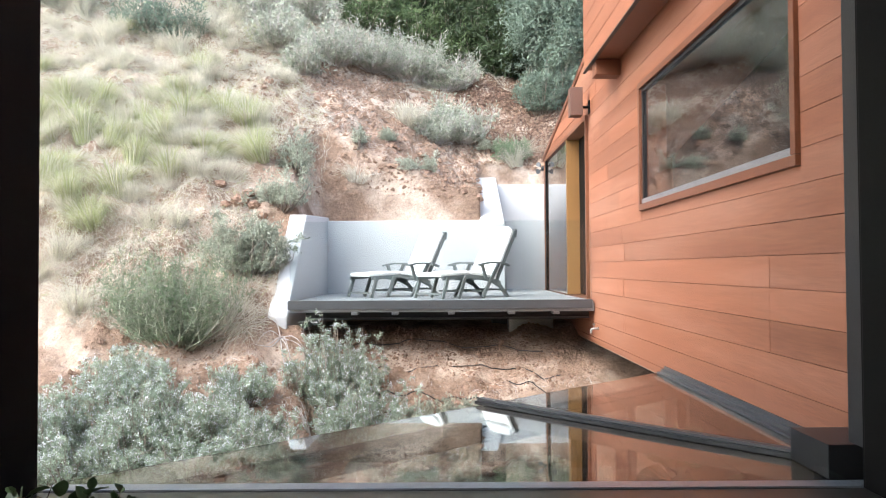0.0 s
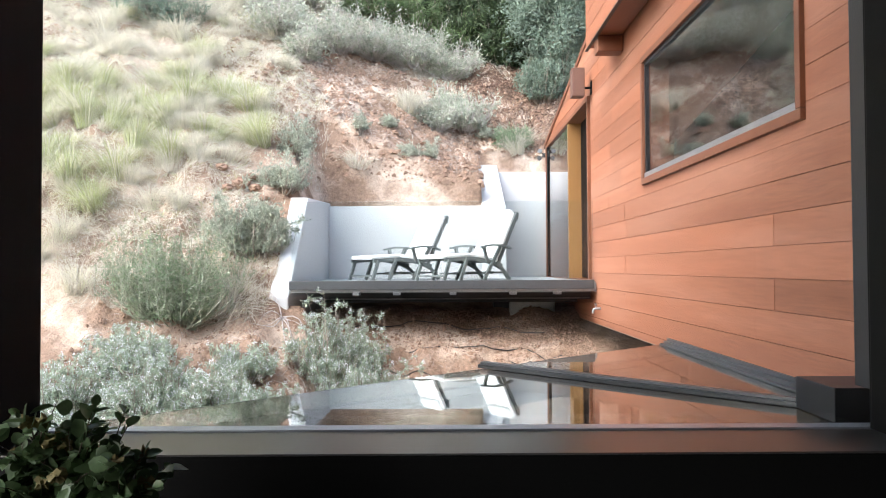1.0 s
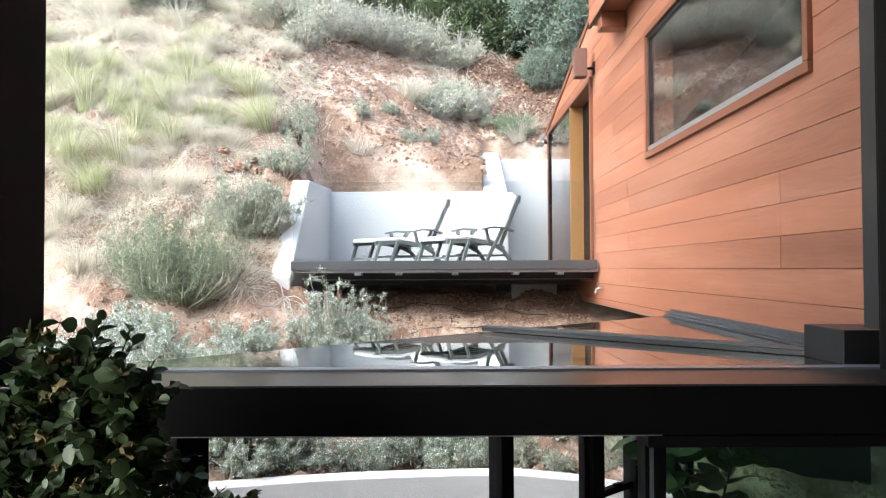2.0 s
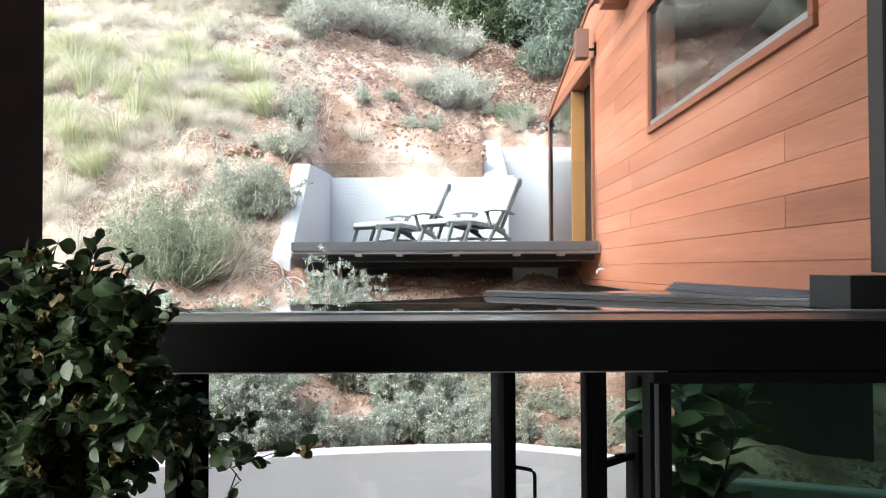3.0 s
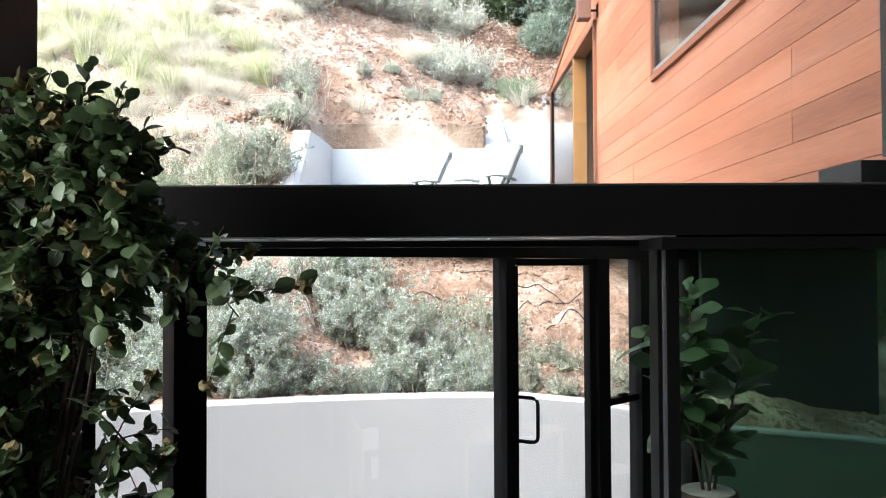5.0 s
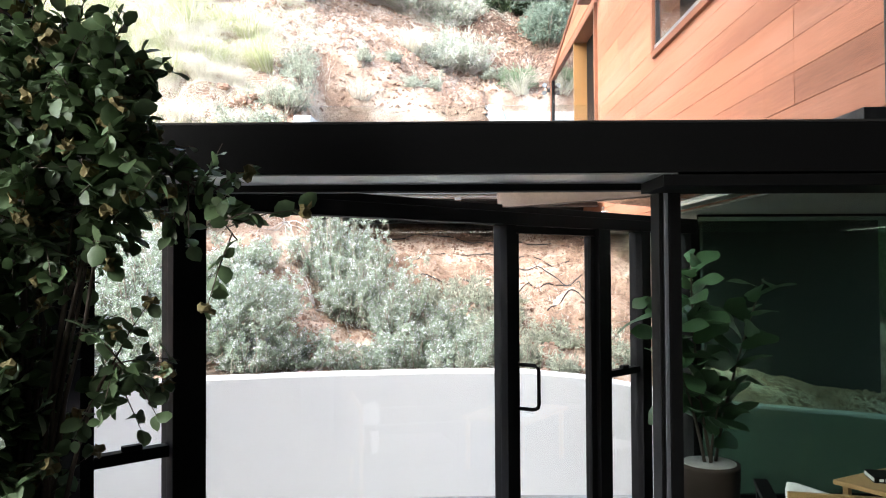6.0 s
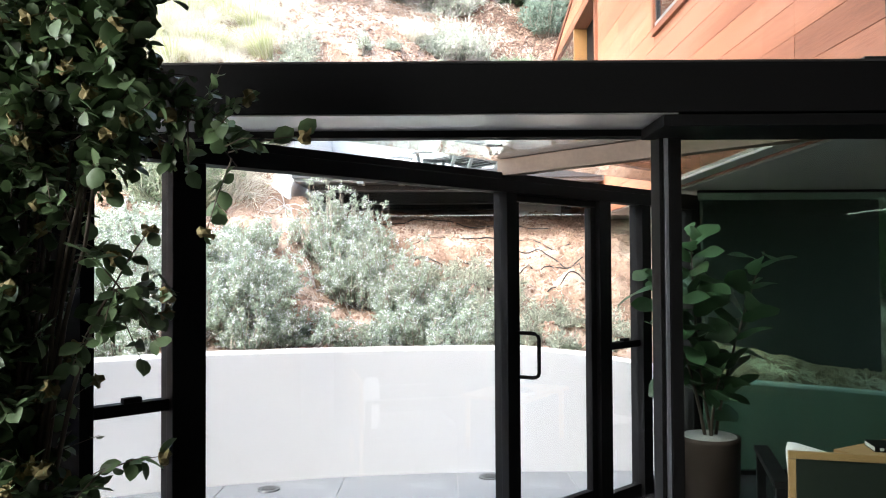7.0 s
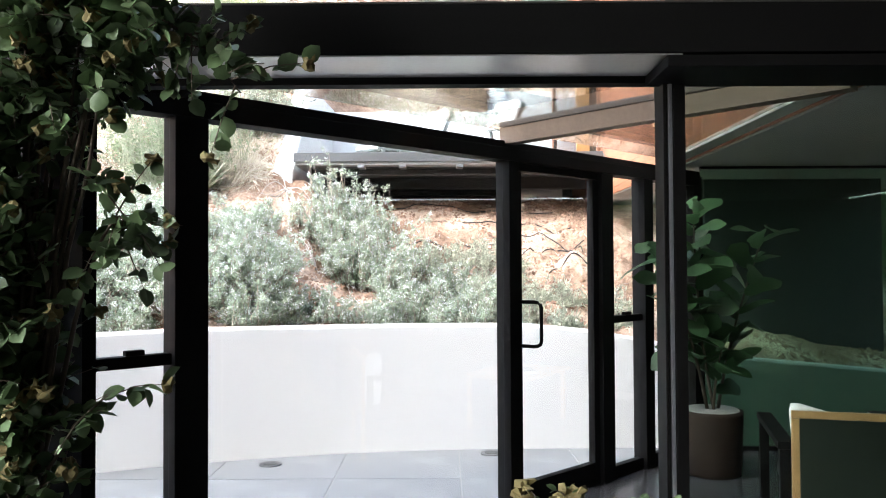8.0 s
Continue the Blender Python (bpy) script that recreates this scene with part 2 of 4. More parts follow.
def land(x, y):
    x, y = np.asarray(x, float), np.asarray(y, float)
    left = np.interp(y, (6, 6.9, 9.4, 11.3, 13.5, 20, 60), (0.5, 0.95, 2.45, 4.3, 6.05, 11.0, 36)) + 0.22 * np.maximum(-3 - x, 0) * smooth(7, 12, y)
    low = np.interp(y, (6, 6.9, 8.2, 9.3, 10.0, 11.0, 12.2, 12.7, 13), (0.6, 0.75, 1.2, 1.78, 2.15, 2.46, 2.5, 2.76, 2.78))
    low = low - 0.3 * smooth(2.2, 4.0, x) * (1 - smooth(8.5, 10, y))
    high = np.interp(y, (13.35, 13.8, 14.3, 16, 20, 60), (4.7, 5.15, 5.5, 6.4, 9.2, 34))
    high = high - 0.75 * smooth(-1.2, 0.7, x) * (1 - smooth(15.5, 17.5, y)) * smooth(13.3, 14.2, y)
    cut = np.where(x > 0.7, 15.5, 13.35)
    right = np.where(y > cut, high, low) + rough(x, y) * (1 - 0.75 * smooth(1.9, 2.6, x)) * np.where((y > 9.8) & (y < cut), 0.4, 1.0)
    left = left + rough(x, y) - 0.25 * smooth(-3.9, -2.1, x) * smooth(10, 12, y) * (1 - smooth(14, 16, y))
    edge = np.where((y > 9.8) & (y < 13.4), -2.08, np.where(y <= 9.8, -1.6, -1.7))
    wide = np.where((y > 9.8) & (y < 13.4), 0.1, np.where(y < 9.8, 0.7, 2.0))
    k = smooth(-1, 1, (x - edge) / wide)
    z = left * (1 - k) + right * k
    brim = 4.2 + 3.0 * np.maximum(0, y - 13.3) + 3.0 * np.maximum(0, -2.15 - x) + 0.5 * rough(x, y)
    return np.where(y > 10.5, np.minimum(z, brim), z)


def lands(x, y):
    return float(land(x, y))


def ground():
    xs = np.concatenate([np.linspace(-70, -9, 20), np.arange(-8.6, 3.6, 0.06), np.linspace(3.8, 9, 20), np.linspace(12, 70, 12)])
    ys = np.concatenate([np.linspace(-70, 3, 12), np.arange(4.4, 14, 0.06), np.arange(14, 22, 0.09), np.linspace(22.5, 80, 30)])
    gx, gy = np.meshgrid(xs, ys)
    gz = land(gx, gy)
    inside = gy < wall_line(gx) + 0.12
    inside |= (gy < 5.0)
    gz = np.where(inside, -0.25, gz + 0.0)
    nx = len(xs)
    v = np.stack([gx, gy, gz], -1).reshape(-1, 3)
    i = (np.arange(len(ys) - 1)[:, None] * nx + np.arange(nx - 1)).reshape(-1, 1)
    ob = arrays("ground", v, i + np.array([[0, 1, nx + 1, nx]]), SOIL)
    ob.data.shade_smooth()
    return tagged(ob, "steep bare slope of crumbly red-brown soil", "hillside", kind="structure")


ground()


# ---- terrace: curved white wall, tiles, drains ----
def terrace_wall():
    xs = np.arange(-4.6, 6.6, 0.1)
    bm = bmesh.new()
    rows = []
    for x in xs:
        y, z = float(wall_line(x)), float(wall_top(x))
        rows.append([bm.verts.new(p) for p in ((x, y, -0.1), (x, y, z - 0.02), (x, y + 0.02, z), (x, y + 0.18, z), (x, y + 0.2, z - 0.02), (x, y + 0.2, -0.1))])
    for a, b in zip(rows, rows[1:]):
        for k in range(5):
            bm.faces.new((a[k], b[k], b[k + 1], a[k + 1]))
    bm.faces.new(rows[0]), bm.faces.new(rows[-1][::-1])
    bmesh.ops.recalc_face_normals(bm, faces=bm.faces[:])
    tagged(part("terrace_wall", bm, STUCCO), "low curved white stucco garden wall round the terrace", "wall", kind="structure")


terrace_wall()
SL0, SLD = Vector((-1.264, 3.62, 0)), Vector((0.72, 0.694, 0))
SLN = Vector((-0.694, 0.72, 0))


def terrace_floor():
    bm = box((-5, 3.2, -0.2), (6.5, 7.0, -0.006))
    base = tagged(part("terrace_floor", bm, GROUT), "terrace floor of large grey slate tiles", "floor", kind="structure")
    me = mesh_of("tile", box((0.003, 0.003, -0.03), (0.929, 0.929, 0.0), 0.002), TILE)
    for i in range(-5, 6):
        for j in range(-3, 2):
            ob = new("tile", me)
            ob.parent = base
            ob.matrix_basis = Matrix.Translation((-0.91 + 0.935 * i, 5.98 + 0.935 * (j - 0), 0.0 + 0.0004 * ((i * 7 + j * 3) % 5)))
    return base


def drain(x, y):
    d = empty("floor_light", (x, y, 0), label="small round steel floor light set in the tiles", category="floor light", group="floor lights")
    bm = bmesh.new()
    bmesh.ops.create_cone(bm, cap_ends=True, segments=28, radius1=0.09, radius2=0.085, depth=0.01, matrix=Matrix.Translation((0, 0, 0.007)))
    part("rim", bm, GREY, d)
    bm = bmesh.new()
    bmesh.ops.create_cone(bm, cap_ends=True, segments=24, radius1=0.06, radius2=0.055, depth=0.012, matrix=Matrix.Translation((0, 0, 0.009)))
    part("lens", bm, DARKGREY, d)


terrace_floor()
drain(-1.47, 6.39), drain(0.29, 6.72)


# ---- the slanting glazed wall and its door ----
def along(s, z, off=0.0):
    return SL0 + SLD * s + SLN * off + Vector((0, 0, z))


def slant_box(s0, s1, z0, z1, o0=-0.04, o1=0.04, bevel=0.004):
    m = Matrix.Translation(SL0) @ Matrix(((SLD.x, SLN.x, 0, 0), (SLD.y, SLN.y, 0, 0), (0, 0, 1, 0), (0, 0, 0, 1)))
    return box((s0, o0, z0), (s1, o1, z1), bevel, m)


def glazed_wall():
    w = empty("glazed_wall", tuple(SL0), label="black metal framed glass wall of the porch", category="glass wall", kind="structure")
    w.matrix_basis = Matrix.Identity(4)
    for s0, s1 in ((-0.5, -0.355), (-0.027, 0.128), (2.148, 2.24), (3.14, 3.282), (3.70, 3.82), (4.45, 4.6)):
        part("post", slant_box(s0, s1, 0.0, 2.22, -0.06, 0.06), BLACK, w)
    part("head_beam", slant_box(-0.5, 4.6, 2.22, 2.30, -0.06, 0.06), BLACK, w)
    part("head_trim", slant_box(-0.5, 4.6, 2.302, 2.345, -0.04, 0.05), BLACK, w)
    for s0, s1, low in ((-0.352, -0.03, 0.0), (0.131, 2.145, 0.0), (3.285, 3.697, 0.0), (3.823, 4.447, 0.0)):
        part("bottom_rail", slant_box(s0, s1, 0.0, 0.10, -0.03, 0.03), BLACK, w)
        pane = part("pane", slant_box(s0 - 0.02, s1 + 0.02, 0.08, 2.235, -0.004, 0.004, 0), CLEAR, w)
        pane.visible_shadow = False
    for s0, s1 in ((-0.352, -0.03), (3.285, 3.697)):
        rail = part("transom", slant_box(s0, s1, 1.14, 1.19, -0.035, 0.03), BLACK, w)
        c = (s0 + s1) / 2
        part("latch", slant_box(c - 0.04, c + 0.04, 1.192, 1.215, -0.045, -0.01), BLACK, rail)
    door = part("door", slant_box(2.244, 3.136, 2.17, 2.216, -0.03, 0.03), BLACK, w, "black framed glass door with a pull handle")
    for s0, s1, z0, z1 in ((2.244, 2.297, 0.012, 2.168), (3.075, 3.136, 0.012, 2.168), (2.299, 3.073, 0.012, 0.17)):
        part("door_frame", slant_box(s0, s1, z0, z1, -0.03, 0.03), BLACK, door)
    pane = part("pane", slant_box(2.28, 3.09, 0.15, 2.185, -0.004, 0.004, 0), CLEAR, door)
    pane.visible_shadow = False
    bm = bmesh.new()
    s, o = 2.285, -0.03
    tip = 0.14
    pts = [along(s, 1.33, o), along(s + 0.02, 1.33, o - 0.09), along(s + 0.026, 1.326, o - 0.115), along(s + 0.03, 1.315, o - 0.132), along(s + 0.03, 1.295, o - tip)]
    pts += [along(s + 0.03, 1.085, o - tip), along(s + 0.03, 1.065, o - 0.132), along(s + 0.026, 1.054, o - 0.115), along(s + 0.02, 1.05, o - 0.09), along(s, 1.05, o)]
    tube_into(bm, pts, [0.012] * 10, 10)
    part("handle", bm, BLACK, door, "black pull handle", True)


glazed_wall()


# ---- glass porch roof ----
def porch_roof():
    r = empty("porch_roof", label="flat triangular glass roof of the porch with dark metal bars", category="glass roof", kind="structure")
    a, b = along(-0.42, 0, 0.05), along(4.38, 0, 0.05)
    pane = part("pane", prism([(a.x, 3.19), (1.86, 3.19), (1.86, b.y), (b.x, b.y), (a.x, a.y)], 2.428, 2.440), ROOFGLASS, r)
    pane.visible_shadow = False
    e, f = Vector((0.24, 5.20, 2.44)), Vector((1.72, 3.62, 2.44))
    bm = bmesh.new()
    bar_into(bm, e + Vector((0, 0, 0.014)), f + Vector((0, 0, 0.014)), 0.10, 0.022)
    bar = part("glazing_bar", bm, DARKGREY, r)
    bm = bmesh.new()
    bar_into(bm, e + Vector((0, 0, 0.033)), f + Vector((0, 0, 0.033)), 0.05, 0.014)
    part("cap", bm, GREY, bar)
    bm = bmesh.new()
    bar_into(bm, Vector((0.30, 5.13, 2.375)), f + Vector((0.0, 0, -0.065)), 0.09, 0.10)
    part("rafter", bm, RAFTER, r, "brown wooden rafter under the glass")
    bm = box((-1.62, 3.175, 2.442), (1.88, 3.26, 2.452), 0.002)
    part("edge_strip", bm, ALU, r, "pale metal edge strip")
    house_flashing = bmesh.new()
    box_into(house_flashing, (1.80, 3.66, 2.442), (1.876, 6.62, 2.455))
    box_into(house_flashing, (1.835, 3.66, 2.455), (1.876, 6.62, 2.475))
    box_into(house_flashing, (1.862, 3.66, 2.475), (1.876, 6.62, 2.50))
    part("flashing", house_flashing, GREY, r, "grey stepped metal flashing")
    part("edge_lining", box((1.745, 3.3, 2.408), (1.868, 6.5, 2.424), 0.002), SOFFIT, r, "pale metal lining under the glass edge")
    part("gutter_box", box((1.615, 3.30, 2.442), (1.98, 3.66, 2.588), 0.004), DARKGREY, r, "dark grey metal box gutter")


porch_roof()


# ---- front wall of the room: beam, jambs, mullion, panes ----
def front_wall():
    def wall(name, lo, hi, mat, label, bevel=0.004):
        return tagged(part(name, box(lo, hi, bevel), mat), label, "wall", kind="structure")
    tagged(part("beam", box((-2.9, 2.79, 2.268), (3.2, 3.17, 2.436), 0.004), BLACK), "deep black metal beam between upper and lower glazing", "beam", kind="structure")
    tagged(part("soffit", box((-1.64, 2.80, 2.262), (0.72, 3.09, 2.2675), 0.001), SOFFIT), "smooth grey metal underside of the beam", "soffit", kind="structure")
    tagged(part("window_sill", box((-1.72, 2.792, 2.4365), (1.84, 3.168, 2.444), 0.002), SILL), "dark metal sill of the big upper window", "sill", kind="structure")
    wall("wall_left", (-2.9, 2.79, 2.44), (-1.64, 3.17, 4.9), BLACK, "black wall beside the upper window")
    wall("wall_right", (1.69, 2.79, 2.445), (3.2, 3.17, 4.9), BLACK, "black wall beside the upper window")
    wall("wall_top", (-2.9, 2.79, 4.9), (3.2, 3.17, 6.2), BLACK, "black wall above the upper window")
    wall("jamb", (1.70, 3.1705, 2.60), (1.79, 3.30, 5.2), DARKGREY, "grey metal jamb of the upper window")
    wall("wall_lower_left", (-2.9, 2.79, 0), (-1.46, 3.17, 2.266), BLACK, "black wall beside the porch opening")
    tagged(part("pane_head", box((0.668, 2.795, 2.222), (3.2, 3.098, 2.2615), 0.003), BLACK), "black metal header over the fixed pane", "beam", kind="structure")
    w = empty("window_lower", label="dark tinted fixed glass pane in a black frame", category="window", kind="structure")
    for x0, x1, mat in ((0.722, 0.738, BLACK), (0.740, 0.756, ALU), (0.758, 0.803, BLACK)):
        part("mullion", box((x0, 3.05, 0.0), (x1, 3.17, 2.266), 0.003), mat, w)
    part("head_rail", box((-1.65, 3.10, 2.238), (3.2, 3.17, 2.266), 0.002), BLACK, w)
    pane = part("pane", box((0.805, 3.10, 0.02), (3.2, 3.11, 2.236)), TINTED, w, "grey tinted glass")
    pane.visible_shadow = False
    g = empty("window_back", label="green tinted fixed glass at the back of the sitting corner", category="window", kind="structure")
    pane = part("pane", box((2.06, 6.74, 0.05), (5.0, 6.752, 2.36)), GREENGLASS, g, "green tinted glass")
    pane.visible_shadow = False
    part("bottom_rail", box((2.06, 6.72, 0.0), (5.0, 6.77, 0.048), 0.003), BLACK, g)
    part("head_rail", box((2.06, 6.72, 2.362), (5.0, 6.77, 2.384), 0.003), BLACK, g)
    u = empty("window_upper", label="large clear window above the beam", category="window", kind="structure")
    pane = part("pane", box((-1.65, 3.15, 2.440), (1.70, 3.158, 4.91)), CLEAR, u)
    pane.visible_shadow = False


front_wall()


def room():
    def wall(name, lo, hi, mat=DARKWALL, label="plain dark wall of the room", cat="wall"):
        tagged(part(name, box(lo, hi), mat), label, cat, kind="structure")
    wall("wall_south", (-4.5, -5.2, 0), (4.5, -5, 6.2))
    # the west wall is unseen; its opening is made up for the fill lamp
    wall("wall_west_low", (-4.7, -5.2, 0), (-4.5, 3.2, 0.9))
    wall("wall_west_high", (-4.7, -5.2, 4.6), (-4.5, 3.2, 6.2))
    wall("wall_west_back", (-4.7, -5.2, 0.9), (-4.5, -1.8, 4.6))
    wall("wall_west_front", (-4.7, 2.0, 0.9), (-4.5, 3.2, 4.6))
    wall("wall_east", (4.5, -5.2, 0), (4.7, 3.2, 6.2))
    wall("wall_north_left", (-4.5, 2.8, 0), (-2.9, 3.16, 6.2))
    # carried on to x 5.15 to stop light leaking in beside the corner
    wall("wall_north_right", (3.2, 2.8, 0), (5.15, 3.19, 6.2))
    # unseen wall added to block bright reflections in the porch panes
    wall("reflection_block_wall", (5.0, 3.2, 0), (5.15, 6.78, 2.38), DARKWALL, "unseen dark wall added to keep bright reflections out of the glass")
    wall("ceiling", (-4.7, -5.2, 6.2), (4.7, 3.2, 6.4), DARKWALL, "plain dark ceiling of the room", "ceiling")
    wall("floor", (-4.7, -5.2, -0.15), (4.7, 3.2, 0.0), DARKFLOOR, "dark polished floor of the room", "floor")
    pts = [along(4.6, 0), along(-0.5, 0)]
    bm = prism([(-1.64, 3.2), (5.0, 3.2), (5.0, 6.78), (2.06, 6.78), (pts[0].x, pts[0].y), (pts[1].x, pts[1].y)], 0.0025, 0.012)
    tagged(part("porch_floor", bm, DARKFLOOR), "dark polished floor of the porch", "floor", kind="structure")


room()


# ---- the cedar house ----
HX = 1.88


def under_roof(bm):
    """Trims a mesh to the roof line, which falls towards the far end of the house."""
    cut = bmesh.ops.bisect_plane(bm, geom=bm.verts[:] + bm.edges[:] + bm.faces[:], plane_co=(0, 10.25, 6.02), plane_no=Vector((0, 0.172, 1)).normalized(), clear_outer=True)
    rim = [e for e in cut["geom_cut"] if isinstance(e, bmesh.types.BMEdge)]
    if rim:
        bmesh.ops.holes_fill(bm, edges=rim)
    return bm


def house():
    h = empty("house", (HX, 9, 2.4), label="cedar-clad modern house standing out over the slope", category="house")
    h.matrix_basis = Matrix.Identity(4)
    core = bmesh.new()
    x0 = HX + 0.03
    for lo, hi in (((x0, 3.2, 2.42), (x0 + 0.2, 3.95, 7.3)), ((x0, 3.95, 2.42), (x0 + 0.2, 7.30, 3.88)), ((x0, 3.95, 5.06), (x0 + 0.2, 7.30, 7.3)),
                   ((x0, 7.30, 2.42), (x0 + 0.2, 10.02, 7.3)), ((x0, 10.02, 5.28), (x0 + 0.2, 14.4, 7.3)), ((x0, 10.02, 2.42), (x0 + 0.2, 14.4, 2.93)),
                   ((x0, 14.1, 2.93), (x0 + 0.2, 14.4, 5.28))):
        box_into(core, lo, hi)
    wall = part("wall", under_roof(core), TRIM, h)
    part("underside", box((HX + 0.02, 3.25, 2.385), (4.9, 14.4, 2.415)), UNDERSIDE, h, "dark grey underside of the house")
    part("roof", profile_wall([(3.2, 7.235), (14.45, 5.30), (14.45, 5.38), (3.2, 7.315)], HX - 0.02, 5.0, 0.008), TRIM, h, "cedar-edged sloping roof")
    part("far_wall", under_roof(box((4.7, 3.2, 2.42), (4.9, 14.4, 7.3))), TRIM, h)
    part("end_wall", under_roof(box((HX + 0.24, 14.25, 2.42), (4.7, 14.4, 6.0))), TRIM, h)
    part("room_back", under_roof(box((4.2, 3.25, 2.42), (4.3, 14.2, 7.2))), DARKWALL, h)
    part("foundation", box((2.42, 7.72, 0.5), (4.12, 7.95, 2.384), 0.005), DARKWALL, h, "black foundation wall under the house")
    # overhanging upper volume
    upper = part("upper_storey", box((1.60, 3.2, 5.52), (1.86, 8.6, 8.0)), TRIM, h, "overhanging cedar-clad upper storey")
    for k in range(12):
        z = 5.50 + 0.19 * k
        part("board", box((1.575, 3.2, z + 0.004), (1.598, 8.61, z + 0.188), 0.002), CEDAR, upper)
    part("drip_edge", box((1.565, 3.2, 5.488), (1.60, 8.62, 5.502), 0.002), DARKGREY, upper)
    part("bracket", box((1.605, 8.1, 5.35), (1.87, 8.3, 5.518), 0.01), TRIM, upper)
    # window with casing, metal frame and glass
    win = part("window", box((HX - 0.03, 4.08, 3.868), (HX + 0.05, 7.36, 3.928), 0.004), TRIM, h, "wide window in a cedar casing")
    for lo, hi in (((HX - 0.03, 4.08, 5.012), (HX + 0.05, 7.36, 5.07)), ((HX - 0.03, 4.08, 3.93), (HX + 0.05, 4.14, 5.01)), ((HX - 0.03, 7.30, 3.93), (HX + 0.05, 7.36, 5.01))):
        part("casing", box(lo, hi, 0.004), TRIM, win)
    for lo, hi in (((HX - 0.015, 4.142, 3.93), (HX + 0.04, 7.298, 3.975)), ((HX - 0.005, 4.142, 4.975), (HX + 0.04, 7.298, 5.01)),
                   ((HX - 0.005, 4.142, 3.977), (HX + 0.04, 4.172, 4.973)), ((HX - 0.005, 7.262, 3.977), (HX + 0.04, 7.298, 4.973))):
        sill_rail = hi[2] < 4
        part("frame", box(lo, hi, 0.003), ALU if sill_rail else DARKGREY, win, "pale aluminium bottom rail" if sill_rail else "dark metal frame")
    p = part("pane", box((HX + 0.012, 4.174, 3.977), (HX + 0.018, 7.26, 4.973)), CLEAR, win)
    p.visible_shadow = False
    # entrance at the deck
    d = part("door", box((HX + 0.16, 10.08, 2.95), (HX + 0.2, 11.6, 5.24)), BLACK, h, "dark glazed entrance door in a wooden reveal")
    for lo, hi in (((HX - 0.04, 10.0, 2.94), (HX + 0.2, 10.07, 5.30)), ((HX - 0.04, 10.07, 5.242), (HX + 0.2, 14.1, 5.30)), ((HX - 0.04, 14.02, 2.94), (HX + 0.1, 14.1, 5.24))):
        part("casing", box(lo, hi, 0.004), TRIM, d)
    part("reveal", box((HX - 0.03, 11.6, 2.94), (HX + 0.22, 11.66, 5.24), 0.003), REVEAL, d, "orange varnished wooden reveal")
    part("side_frame", box((HX - 0.03, 13.9, 2.94), (HX + 0.0, 14.0, 5.24), 0.003), BLACK, d)
    p = part("side_pane", box((HX - 0.008, 11.68, 2.94), (HX, 13.9, 5.24)), CLEAR, d)
    p.visible_shadow = False
    # boards, laid in courses with butt joints, cut round the openings
    pitch, r = 0.186, random.Random(7)
    roof_at = lambda y: 6.02 - 0.172 * (y - 10.25)
    for k in range(19):
        z0, z1 = 2.47 + pitch * k, 2.47 + pitch * (k + 1)
        joints = sorted({3.2, 14.4, *(([4.5] if k in (0, 2, 3, 4, 6) else []) + [r.uniform(8, 9.5)])})
        if k in (0,):
            joints = [3.2, 4.47, 14.4]
        gaps = []
        if z1 > 3.87 and z0 < 5.06:
            gaps.append((4.08, 7.36))
        if z1 > 2.94 and z0 < 5.29:
            gaps.append((10.0, 14.1))
        for a, b in zip(joints, joints[1:]):
            runs = [(a, b)]
            for g0, g1 in gaps:
                runs = [q for s, e in runs for q in ((s, min(e, g0)), (max(s, g1), e)) if q[1] - q[0] > 0.03]
            for s, e in runs:
                lift = r.uniform(-0.0015, 0.0015)
                if z0 > roof_at(s) - 0.02:
                    continue
                plank = box((HX - 0.001 + lift, s + 0.0015, z0 + 0.0015), (HX + 0.028, e - 0.0015, z1 - 0.0015), 0.0018)
                part("board", under_roof(plank) if z1 > roof_at(e) else plank, CEDAR, wall)
    # pieces of board above and below the window where a course is only part hidden
    for z0, z1 in ((3.773, 3.866), (5.072, 5.257)):
        part("board", box((HX, 4.08, z0), (HX + 0.028, 7.36, z1), 0.002), CEDAR, wall)
    part("board", under_roof(box((HX, 10.0, 5.302), (HX + 0.028, 14.1, 5.44), 0.002)), CEDAR, wall)
    part("skirt_board", box((HX, 3.2, 2.40), (HX + 0.028, 14.4, 2.468), 0.002), CEDAR, wall)


house()


def wall_lamp():
    l = empty("wall_lamp", (HX, 9.9, 5.36), label="brown square metal lamp on a wall bracket", category="wall lamp")
    part("shade", box((-0.26, -0.09, -0.10), (-0.10, 0.09, 0.26), 0.008), material("brown_metal", (0.14, 0.07, 0.05), 0.5), l)
    bm = bmesh.new()
    tube_into(bm, [(-0.11, 0, 0.02), (-0.03, 0, 0.02), (-0.012, 0, 0.02)], [0.016, 0.016, 0.016], 8)
    part("arm", bm, BLACK, l)
    part("back_plate", box((-0.012, -0.05, -0.06), (-0.002, 0.05, 0.10), 0.003), BLACK, l)


def tap():
    t = empty("garden_tap", (HX, 9.45, 2.6), label="small brass garden tap on the cedar wall", category="tap")
    bm = bmesh.new()
    tube_into(bm, [(0, 0, 0), (-0.06, 0, 0.0), (-0.09, 0, -0.01), (-0.10, 0, -0.06)], [0.014, 0.014, 0.016, 0.012], 8)
    part("spout", bm, ALU, t, "worn brass spout")
    bm = bmesh.new()
    tube_into(bm, [(-0.06, -0.035, 0.05), (-0.06, 0.035, 0.05)], [0.012, 0.012], 8)
    tube_into(bm, [(-0.06, 0, 0.0), (-0.06, 0, 0.05)], [0.006, 0.006], 6)
    part("wheel", bm, ALU, t)


